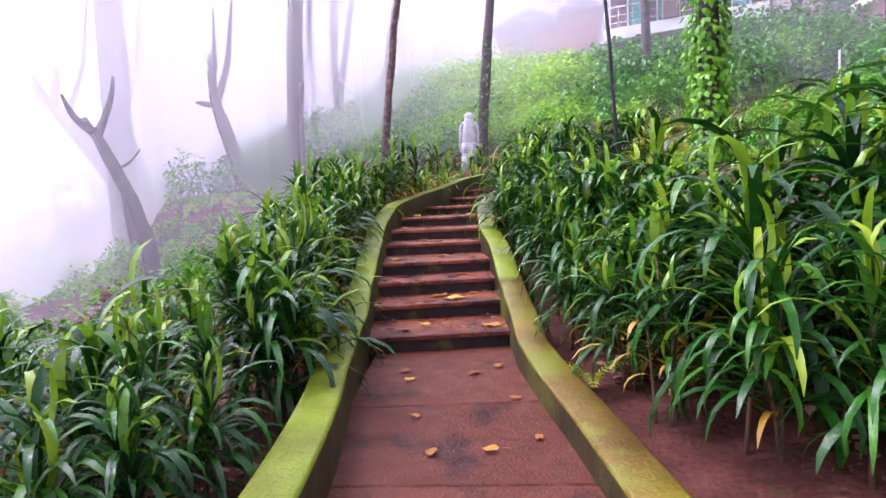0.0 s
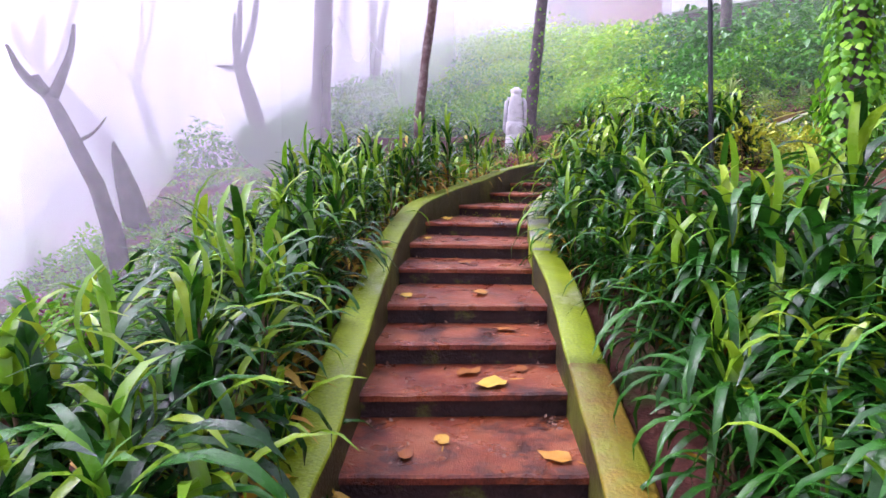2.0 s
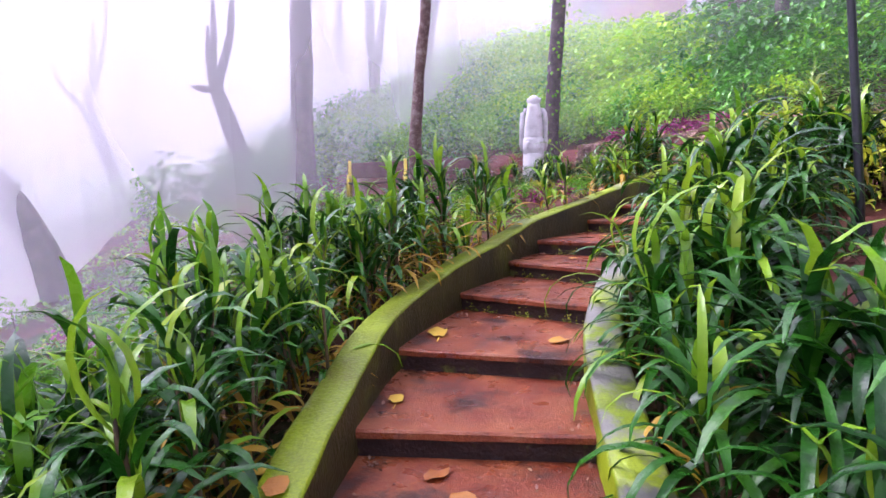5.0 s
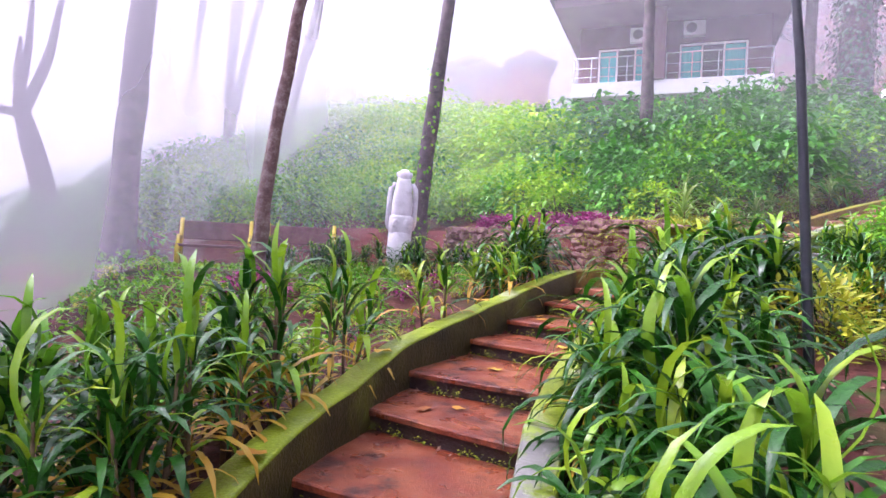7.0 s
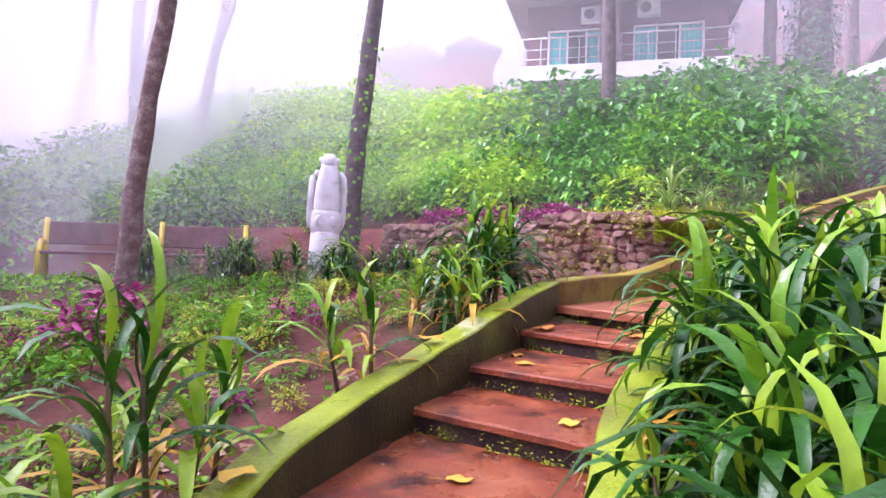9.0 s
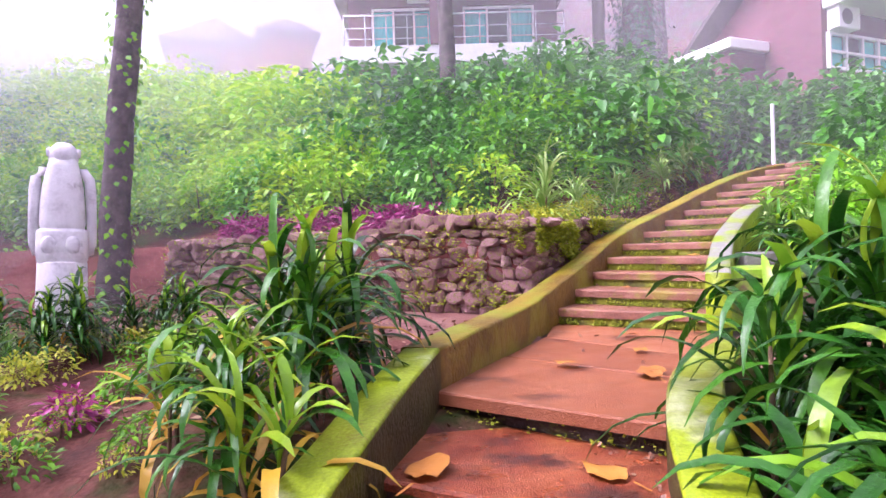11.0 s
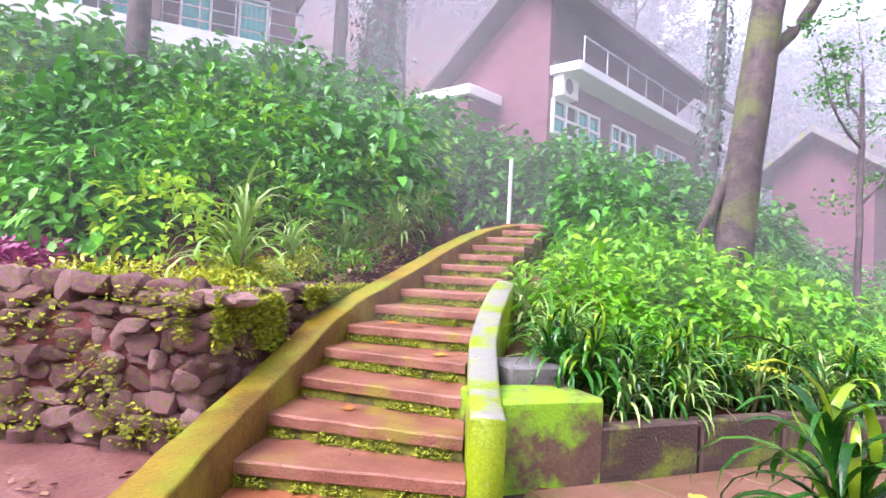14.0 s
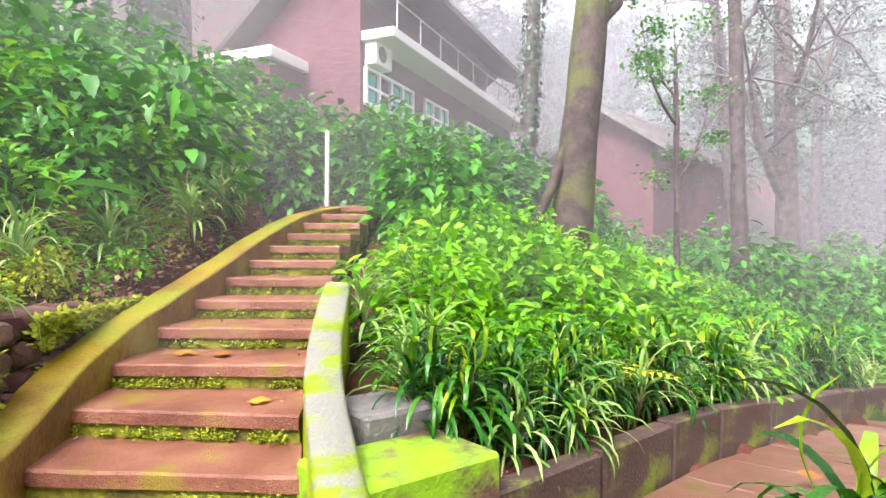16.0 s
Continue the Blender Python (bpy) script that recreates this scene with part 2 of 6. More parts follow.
# ---- small builders ----
def mesh_of(name, verts, faces, materials, smooth=False, face_mats=None):
    me = bpy.data.meshes.new(name)
    me.from_pydata([tuple(v) for v in verts], [], faces)
    for m in (materials if isinstance(materials, (list, tuple)) else [materials]):
        me.materials.append(m)
    if face_mats:
        me.polygons.foreach_set("material_index", face_mats)
    if smooth:
        me.polygons.foreach_set("use_smooth", [True] * len(me.polygons))
    me.update()
    return me


def thing(name, data=None, m=None, label="", category="", group="", kind=""):
    ob = new(name, data)
    if m is not None:
        ob.matrix_world = m
    return tagged(ob, label, category, group, kind)


def child(name, me, parent, m=None, label="", kind=""):
    ob = new(name, me)
    ob.parent = parent
    if m is not None:
        ob.matrix_local = m
    return tagged(ob, label, kind=kind)


class Shape:
    """Collects boxes, tubes and sheets into one mesh."""
    def __init__(self):
        self.v, self.f, self.k = [], [], []

    def add(self, verts, faces, k=0):
        o = len(self.v)
        self.v += [tuple(v) for v in verts]
        self.f += [tuple(i + o for i in f) for f in faces]
        self.k += [k] * len(faces)
        return self

    def box(self, a, b, k=0, bevel=0.0, m=None):
        bm = bmesh.new()
        c = [(p + q) / 2 for p, q in zip(a, b)]
        s = [abs(q - p) for p, q in zip(a, b)]
        bmesh.ops.create_cube(bm, size=1, matrix=Matrix.Translation(c) @ Matrix.Diagonal((*s, 1)))
        if bevel:
            bmesh.ops.bevel(bm, geom=bm.edges[:], offset=bevel, segments=1, affect="EDGES", profile=.5)
        if m is not None:
            bm.transform(m)
        bm.verts.index_update()
        self.add([v.co[:] for v in bm.verts], [[v.index for v in f.verts] for f in bm.faces], k)
        bm.free()
        return self

    def tube(self, pts, radii, n=8, k=0, cap=True):
        pts = [Vector(p) for p in pts]
        verts, faces = [], []
        up = Vector((.31, .17, 1)).normalized()
        for i, p in enumerate(pts):
            d = (pts[min(i + 1, len(pts) - 1)] - pts[max(i - 1, 0)]).normalized()
            a = d.cross(Vector((1, 0.2, 0)) if abs(d.z) > .7 else up).normalized()
            b = d.cross(a)
            for j in range(n):
                w = 2 * math.pi * j / n
                verts.append(p + (a * math.cos(w) + b * math.sin(w)) * radii[i])
        for i in range(len(pts) - 1):
            for j in range(n):
                faces.append((i * n + j, i * n + (j + 1) % n, (i + 1) * n + (j + 1) % n, (i + 1) * n + j))
        if cap:
            faces += [tuple(range(n))[::-1], tuple((len(pts) - 1) * n + j for j in range(n))]
        return self.add(verts, faces, k)

    def prism(self, outline, z0, z1, k=0, k_side=None):
        n = len(outline)
        verts = [(x, y, z0) for x, y in outline] + [(x, y, z1) for x, y in outline]
        self.add(verts, [tuple(range(n, 2 * n))], k)
        self.add(verts, [tuple(range(n))[::-1]] + [(i, (i + 1) % n, n + (i + 1) % n, n + i) for i in range(n)], k if k_side is None else k_side)
        return self

    def mesh(self, name, materials, smooth=False):
        return mesh_of(name, self.v, self.f, materials, smooth, self.k)


def spline(ctrl, per=6):
    """A smooth line through the control points."""
    p = [np.array(c, float) for c in ctrl]
    p = [2 * p[0] - p[1]] + p + [2 * p[-1] - p[-2]]
    out = []
    for i in range(1, len(p) - 2):
        for j in range(per):
            t = j / per
            out.append(.5 * (2 * p[i] + (p[i + 1] - p[i - 1]) * t + (2 * p[i - 1] - 5 * p[i] + 4 * p[i + 1] - p[i + 2]) * t * t
                             + (3 * p[i] - p[i - 1] - 3 * p[i + 1] + p[i + 2]) * t ** 3))
    out.append(p[-2])
    return out


def smooth01(a, b, x):
    t = min(1, max(0, (x - a) / (b - a)))
    return t * t * (3 - 2 * t)


# ---- the plan: stairs, landing, upper flight ----
RISE = 0.15
LEFT = [(.91, 3.88), (.69, 4.53), (.53, 5.07), (.375, 5.62), (.1, 6.5), (-.08, 7.2), (-.29, 8.2), (-.28, 9.5), (-.09, 10.5), (.06, 11.2),
        (.5, 12.2), (.84, 12.8), (1.3, 13.6), (1.71, 14.35)]
RIGHT = [(2.04, 4.27), (1.84, 4.95), (1.69, 5.47), (1.54, 5.99), (1.27, 6.82), (1.12, 7.43), (.96, 8.2), (.93, 9.07), (1.0, 9.9), (1.19, 10.69),
         (1.46, 11.56), (1.77, 12.2), (2.1, 12.85), (2.48, 13.46)]
UP_LEFT = [(3.45, 16.57), (3.78, 16.95), (4.2, 17.28), (4.57, 17.6)] + [(4.95 + .5 * k, 17.88 + .27 * k) for k in range(11)]
UP_RIGHT = [(4.3, 15.63), (4.5, 15.88), (4.78, 16.2)] + [(5.1 + .46 * k, 16.53 + .36 * k) for k in range(7)] + [(8.36 + .5 * k, 18.96 + .27 * k) for k in range(5)]
LAND = 14 * RISE
MID_Y = [-40, -3, 1.6] + [(a[1] + b[1]) / 2 for a, b in zip(LEFT, RIGHT)] + [30]
MID_X = [14, 3.6, 2.26] + [(a[0] + b[0]) / 2 for a, b in zip(LEFT, RIGHT)] + [2.1]
WALL_X = [4.5, 5.4, 6.54, 7.9, 10.4, 14, 22, 60]
WALL_Y = [15.75, 15.45, 15.11, 14.82, 13.95, 12.3, 7, -25]


def path_fall(x):
    """How far the side path has dropped by that x."""
    return .09 * min(max(0, x - 6.8), 14)


def ground(x, y):
    """Height of the garden ground."""
    mid = float(np.interp(y, MID_Y, MID_X))
    base = float(np.interp(y, [-60, 0, 4, 14.4, 17.5, 60], [-2.5, -.08, -.02, 2.03, 2.12, 2.12]))
    d = x - mid
    z = base
    left, right = max(0, -d - .9), max(0, d - .9)
    z -= (.18 * min(left, 5) + .045 * min(max(left - 5, 0), 25) + .3 * min(max(left - 30, 0), 40)) * (1 - .8 * smooth01(11, 18, y))
    z += .17 * min(right, 9) * (1 - smooth01(9.5, 13.5, y))
    if abs(d) < .62 and y < 13.8:
        z = base - .3
    s = (x - 3.15) * .669 + (y - 17.75) * .744
    if x < -.8:
        s = .744 * (y - 21.3 + .06 * (x + .8))
    u, v = (x - 3.9) * .8 + (y - 16.1) * .6, (x - 3.9) * .6 - (y - 16.1) * .8
    if v < 0:
        side = smooth01(1.0, 1.25, -v)
        full = max(3.02, 2.9 + .47 * min(max(0, s - .4), 5) + .3 * min(max(0, s - 5.4), 24)) + .16 * min(max(0, s - 3.5), 9) * smooth01(3.5, -1.5, x) - .05 * min(max(0, -x - 3), 30)
        terrace = min(full, max(3.02, 2.1 + .272 * max(u, 0) + .35) + .42 * max(0, -v - 1.4))
        high = terrace * side + (2.1 + .272 * max(u, 0) - .2) * (1 - side)
        z += (high - z) * smooth01(.08, .36, s) if -v > .5 else 0
    wy = float(np.interp(x, WALL_X, WALL_Y))
    if x > 4.4 and y > wy + .28 and v > 0:
        w = (y - wy) * .95
        z = 2.27 - path_fall(x) + max(.13, .30 - .045 * max(0, x - 8)) * min(w, 14)
    if v > 0 and u > 0 and x > 4.4:
        z = max(z, 2.1 + .272 * min(u, 12) - .12 - .3 * max(0, v - 1.0))
    if -.7 < v < .62 and -.6 < u < 8:
        z = min(z, 2.1 + .272 * max(u, 0) - .35)
    if y < wy and x > 3.2 and y > wy - 1.5 and x < 30:
        z = min(z, 1.98 - path_fall(x))
    z += .8 * min(max(0, x * .62 + y * .78 - 44), 34) * smooth01(2, 16, x)
    return z + .05 * noise.noise(Vector((x * .9, y * .9, 0))) + (.5 * noise.noise(Vector((x * .08, y * .08, 3))) if abs(x) > 14 or y > 34 else 0)


gx = np.unique(np.round(np.concatenate([np.linspace(-300, -30, 14), np.linspace(-30, -8, 34), np.arange(-8, 13, .22), np.linspace(13, 40, 50), np.linspace(45, 300, 14)]), 3))
gy = np.unique(np.round(np.concatenate([np.linspace(-200, -8, 12), np.linspace(-8, 0, 20), np.arange(0, 24, .22), np.linspace(24, 45, 50), np.linspace(50, 400, 16)]), 3))
NX = len(gx)
gv = [(x, y, ground(x, y)) for y in gy for x in gx]
gf = [(j * NX + i, j * NX + i + 1, (j + 1) * NX + i + 1, (j + 1) * NX + i) for j in range(len(gy) - 1) for i in range(NX - 1)]
gk = []
for f in gf:
    q = [gv[i] for i in f]
    cx, cy = (q[0][0] + q[2][0]) / 2, (q[0][1] + q[2][1]) / 2
    cs = (cx - 3.15) * .669 + (cy - 17.75) * .744 if cx > -.8 else .744 * (cy - 21.3 + .06 * (cx + .8))
    steep = max(p[2] for p in q) - min(p[2] for p in q) > .22
    gk.append(1 if steep and abs(cs) < .5 else 2 if -1.9 < cs < -.1 and -1.5 < cx < 4 and cy > 15.2 else 0)
thing("ground", mesh_of("ground", gv, gf, [EARTH, BANK, DIRTPATH], True, gk), label="red earth hillside with weeds and leaf litter", category="ground", kind="structure")


def stair(name, lefts, rights, z0, label, mats, slab=.045):
    top = thing(name, None, Matrix.Translation((0, 0, 0)), label, "staircase", kind="structure")
    for k in range(len(lefts) - 1):
        a, b = Vector(lefts[k]), Vector(rights[k])
        c, d = Vector(rights[k + 1]), Vector(lefts[k + 1])
        across = (b - a).normalized()
        a, b, c, d = a - across * .06, b + across * .06, c + across * .06, d - across * .06
        ahead = Vector((-across.y, across.x))
        c, d = c + ahead * .05, d + ahead * .05
        z = z0 + (k + 1) * RISE
        sh = Shape()
        nose = 0.012
        lip = [a - ahead * nose, b - ahead * nose, c, d]
        n = 9
        front = [lip[0].lerp(lip[1], i / n) + ahead * (.010 * noise.noise(Vector((i * .9, k * 7.3, 1)))) for i in range(n + 1)]
        out = [(p.x, p.y) for p in front] + [(c.x, c.y), (d.x, d.y)]
        # tread slab with a worn, uneven nose
        m = len(out)
        zt = [z + .006 * noise.noise(Vector((i * .7, k * 3.1, 5))) for i in range(n + 1)] + [z, z]
        inner = [(p[0] + ahead.x * .012, p[1] + ahead.y * .012) if i <= n else p for i, p in enumerate(out)]
        verts = [(x, y, z - slab) for x, y in out] + [(x, y, q - .012) for (x, y), q in zip(out, zt)] + [(x, y, q) for (x, y), q in zip(inner, zt)]
        faces = [tuple(range(2 * m, 3 * m))] + [(i, (i + 1) % m, m + (i + 1) % m, m + i) for i in range(m)] + [(m + i, m + (i + 1) % m, 2 * m + (i + 1) % m, 2 * m + i) for i in range(m)]
        sh.add(verts, faces, 0)
        # riser body in the second material, which has shade painted in on the lower flight
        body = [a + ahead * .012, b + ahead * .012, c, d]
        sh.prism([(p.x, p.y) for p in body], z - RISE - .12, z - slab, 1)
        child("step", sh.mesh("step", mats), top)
    return top


stair("stairs_lower", LEFT, RIGHT, 0, "wet red concrete garden steps with mossy risers painted shade-dark", [TREAD, RISER])
stair("stairs_upper", UP_LEFT, UP_RIGHT, LAND, "red concrete steps with mossy risers climbing the slope", [TREAD_UP, RISER_UP], .075)


def wall_run(name, ctrl, thick, side, mats, label, depth=.6, per=6):
    """A low curved wall: ctrl are (x, y, top) of its stair-side edge, side +1 puts its thickness to the right of the walk."""
    pts = spline(ctrl, per)
    verts, n = [], len(pts)
    for i, p in enumerate(pts):
        d = pts[min(i + 1, n - 1)] - pts[max(i - 1, 0)]
        out = np.array([d[1], -d[0]]) / np.hypot(d[0], d[1]) * side
        w = .008 * noise.noise(Vector((p[0] * 3, p[1] * 3, 7)))
        top, r = p[2] + w, .018
        prof = [(0, top - depth), (0, top - r), (r * .4, top - r * .3), (r, top), (thick - r, top - .006), (thick, top - r), (thick, top - depth)]
        for o, z in prof:
            verts.append((p[0] + out[0] * (o + w), p[1] + out[1] * (o + w), z))
    m = 7
    faces, kinds = [], []
    for i in range(n - 1):
        for j in range(m - 1):
            q = (i * m + j, i * m + j + 1, (i + 1) * m + j + 1, (i + 1) * m + j)
            faces.append(q if side < 0 else q[::-1])
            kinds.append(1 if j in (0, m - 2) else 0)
    faces += [tuple(range(m)), tuple((n - 1) * m + j for j in range(m))]
    kinds += [1, 1]
    return thing(name, mesh_of(name, verts, faces, mats, True, kinds), None, label, "low wall", kind="structure")


LEFT_LOW = [(3.0, -3.2, .24), (2.3, -.7, .24), (1.68, 1.5, .26), (1.2, 2.9, .28), (.88, 3.95, .38), (.69, 4.53, .52), (.375, 5.62, .82), (.07, 6.6, 1.0),
            (-.1, 7.3, 1.13), (-.28, 8.2, 1.28), (-.28, 9.4, 1.43), (-.1, 10.4, 1.58), (.08, 11.2, 1.73), (.5, 12.2, 1.89), (.85, 12.8, 2.03),
            (1.3, 13.65, 2.2), (1.72, 14.4, 2.33)]
LEFT_UP = [(1.72, 14.4, 2.33), (2.3, 15.1, 2.36), (2.9, 15.9, 2.38), (3.4, 16.52, 2.46), (4.2, 17.26, 2.7), (4.95, 17.88, 2.98), (6.2, 18.57, 3.35), (7.45, 19.24, 3.72), (8.7, 19.84, 4.04), (9.95, 20.2, 4.24), (11.3, 20.45, 4.36), (12.6, 20.5, 4.45)]
RIGHT_LOW = [(4.2, -2.9, .15), (3.5, -.5, .15), (2.85, 1.7, .16), (2.28, 3.36, .2), (2.08, 4.1, .3), (1.84, 4.95, .48), (1.54, 5.99, .76), (1.27, 6.82, .92),
             (1.12, 7.43, 1.06), (.96, 8.2, 1.22), (.93, 9.07, 1.36), (1.0, 9.9, 1.5), (1.19, 10.69, 1.66), (1.46, 11.56, 1.82), (1.77, 12.2, 1.97),
             (2.1, 12.85, 2.12), (2.48, 13.46, 2.25), (2.9, 13.9, 2.28), (3.4, 14.28, 2.28)]
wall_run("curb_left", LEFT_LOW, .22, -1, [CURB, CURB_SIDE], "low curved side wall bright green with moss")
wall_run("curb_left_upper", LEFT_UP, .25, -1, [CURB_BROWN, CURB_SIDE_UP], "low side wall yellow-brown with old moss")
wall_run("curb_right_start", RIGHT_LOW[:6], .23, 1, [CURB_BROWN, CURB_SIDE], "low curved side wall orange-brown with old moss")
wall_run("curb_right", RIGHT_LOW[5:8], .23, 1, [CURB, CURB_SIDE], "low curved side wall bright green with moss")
wall_run("curb_right_bare", RIGHT_LOW[7:12], .23, 1, [CURB_BARE, CURB], "low curved side wall half bare and pale, green down its side")
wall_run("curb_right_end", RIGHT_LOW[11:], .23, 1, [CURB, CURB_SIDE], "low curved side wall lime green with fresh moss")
wall_run("curb_right_upper", [(4.34, 15.58, 2.6), (4.56, 15.84, 2.68), (4.84, 16.15, 2.78), (5.16, 16.48, 2.92), (5.56, 16.82, 3.05), (6.0, 17.17, 3.2), (6.5, 17.56, 3.3)], .2, 1, [CURB_BARE, CURB], "low side wall beside the upper steps, half bare concrete")

# ---- landing, paths, block and retaining wall ----
def slabs(name, quads, z, label, mat_, thick=.07, gap=.012, group=None):
    top = thing(name, None, None, label, "paving", kind="structure")
    for q in quads:
        c = sum((Vector(p) for p in q), Vector((0, 0))) / len(q)
        ins = [Vector(p) + (c - Vector(p)).normalized() * gap for p in q]
        dz = z - path_fall(c.x) + .008 * noise.noise(Vector((c.x, c.y, 2)))
        sh = Shape()
        inner = [p + (c - p).normalized() * .012 for p in ins]
        n = len(ins)
        v = [(p.x, p.y, dz - thick - path_fall(p.x) + path_fall(c.x)) for p in ins] + [(p.x, p.y, dz - .01 - path_fall(p.x) + path_fall(c.x)) for p in ins] + [(p.x, p.y, dz - path_fall(p.x) + path_fall(c.x)) for p in inner]
        f = [tuple(range(2 * n, 3 * n))] + [(k * n + i, k * n + (i + 1) % n, (k + 1) * n + (i + 1) % n, (k + 1) * n + i) for k in (0, 1) for i in range(n)]
        sh.add(v, f)
        me = sh.mesh("slab", mat_)
        child("slab", me, top)
    return top


def strip_quads(lefts, rights):
    return [(lefts[i], rights[i], rights[i + 1], lefts[i + 1]) for i in range(len(lefts) - 1)]


slabs("approach_path", strip_quads([(3.02, -3.3), (2.62, -1.9), (2.27, -.7), (1.98, .45), (1.62, 1.6), (1.27, 2.6), (.93, 3.92)],
                                   [(4.24, -3.0), (3.9, -1.6), (3.5, -.4), (3.2, .7), (2.88, 1.85), (2.5, 2.9), (2.06, 4.33)]), 0.0,
      "wet red concrete path slabs with open joints", SLAB)
slabs("landing", [((1.66, 14.38), (2.46, 13.42), (3.12, 14.05), (2.38, 15.2)), ((2.38, 15.2), (3.12, 14.05), (3.62, 14.5), (3.0, 15.9)),
                  ((3.0, 15.9), (3.62, 14.5), (4.55, 15.72), (3.42, 16.64))], LAND, "wet red concrete landing with fallen leaves", SLAB_UP)
px = [3.25, 4.0, 4.75, 5.5, 6.25, 7.0, 7.75, 8.6, 9.5, 10.4, 11.4, 12.6, 14, 16, 18.5, 22]
inner_edge = [(x + .12, float(np.interp(x, WALL_X, WALL_Y)) - .04 if x > 4.5 else 14.22 + (x - 3.25) * 1.2) for x in px]
outer_edge = [(x - .05, float(np.interp(x, [3.2, 4.5, 6, 8, 10.4, 14, 22], [13.9, 14.25, 14.15, 13.6, 12.75, 11.0, 5.6]))) for x in px]
slabs("side_path", strip_quads(outer_edge, inner_edge), LAND - .012, "reddish-brown stone slab path curving along the low wall", SLAB_SIDE)

thing("joint_bed", Shape().prism([(1.75, 14.42), (2.5, 13.45), (3.3, 14.0), (4.5, 14.3), (5.6, 14.25), (5.6, 15.35), (4.65, 15.8), (4.3, 15.9), (3.45, 16.6)], 1.9, LAND - .035).mesh("joint_bed", RISER), None,
      "dark damp bedding under the landing slabs", "paving", kind="structure")
ax = Vector((.86, -.31)).normalized()
ay = Vector((.31, .86)).normalized()
BL = Matrix(((ax.x, ay.x, 0, 4.52), (ax.y, ay.y, 0, 15.76), (0, 0, 1, 2.0), (0, 0, 0, 1)))
block = thing("moss_block", None, BL, "concrete stair-end block covered in bright green moss", "concrete block")
child("body", Shape().box((.13, 0, 0), (.93, .5, .62), bevel=.02).mesh("body", BLOCK), block)
child("cap", Shape().box((.5, .5, .2), (.95, .95, .74), bevel=.02).mesh("cap", GREYCON), block, label="bare grey concrete upper step")
retain = thing("retaining_wall", None, None, "low brown concrete retaining wall with open joints", "retaining wall", kind="structure")
rx = [5.36, 6.2, 7.05, 7.9, 8.75, 9.6, 10.4, 11.4, 12.6, 14, 16, 18.5, 22]
for a, b in zip(rx, rx[1:]):
    p, q = Vector((a, float(np.interp(a, WALL_X, WALL_Y)))), Vector((b, float(np.interp(b, WALL_X, WALL_Y))))
    d = q - p
    M = Matrix.Translation((p.x, p.y, 2.0 - path_fall(p.x))) @ Matrix.Rotation(math.atan2(d.y, d.x), 4, "Z") @ Matrix.Rotation(math.atan2(path_fall(q.x) - path_fall(p.x), d.length), 4, "Y")
    child("panel", Shape().box((.012, 0, -.15), (d.length - .012, .14, .44 + .012 * math.sin(a * 9)), bevel=.015).mesh("panel", RETAIN), retain, M)

# ---- loose stone wall ----
rng = random.Random(4)


def stone_meshes(n):
    """Broken stones: a ball cut by random flat faces, roughened."""
    out = []
    r = random.Random(8)
    for i in range(n):
        cuts = [(Vector((r.gauss(0, 1), r.gauss(0, 1), r.gauss(0, 1))).normalized(), r.uniform(.62, .86)) for k in range(9)]
        cuts += [(Vector((0, -1, r.uniform(-.25, .25))).normalized(), .62), (Vector((r.uniform(-.2, .2), 0, 1)).normalized(), .66), (Vector((0, 0, -1)), .66), (Vector((1, r.uniform(-.3, .3), r.uniform(-.3, .3))).normalized(), .72), (Vector((-1, r.uniform(-.3, .3), r.uniform(-.3, .3))).normalized(), .72)]
        bm = bmesh.new()
        bmesh.ops.create_icosphere(bm, subdivisions=3, radius=1)
        off = Vector((i * 7.1, 0, 0))
        for v in bm.verts:
            c = v.co
            share = min([1.0] + [d / c.dot(q) for q, d in cuts if c.dot(q) > d])
            c *= share * 1.28 * (1 + .05 * noise.noise(c * 3 + off) + .035 * noise.noise(c * 9 + off))
        me = bpy.data.meshes.new("stone")
        bm.to_mesh(me)
        bm.free()
        me.materials.append(STONE)
        me.polygons.foreach_set("use_smooth", [True] * len(me.polygons))
        me.set_sharp_from_angle(angle=radians(28))
        out.append(me)
    return out


STONES = stone_meshes(12)
swall = thing("stone_wall", None, None, "rough dry-laid wall of reddish stones with moss", "stone wall", kind="structure")


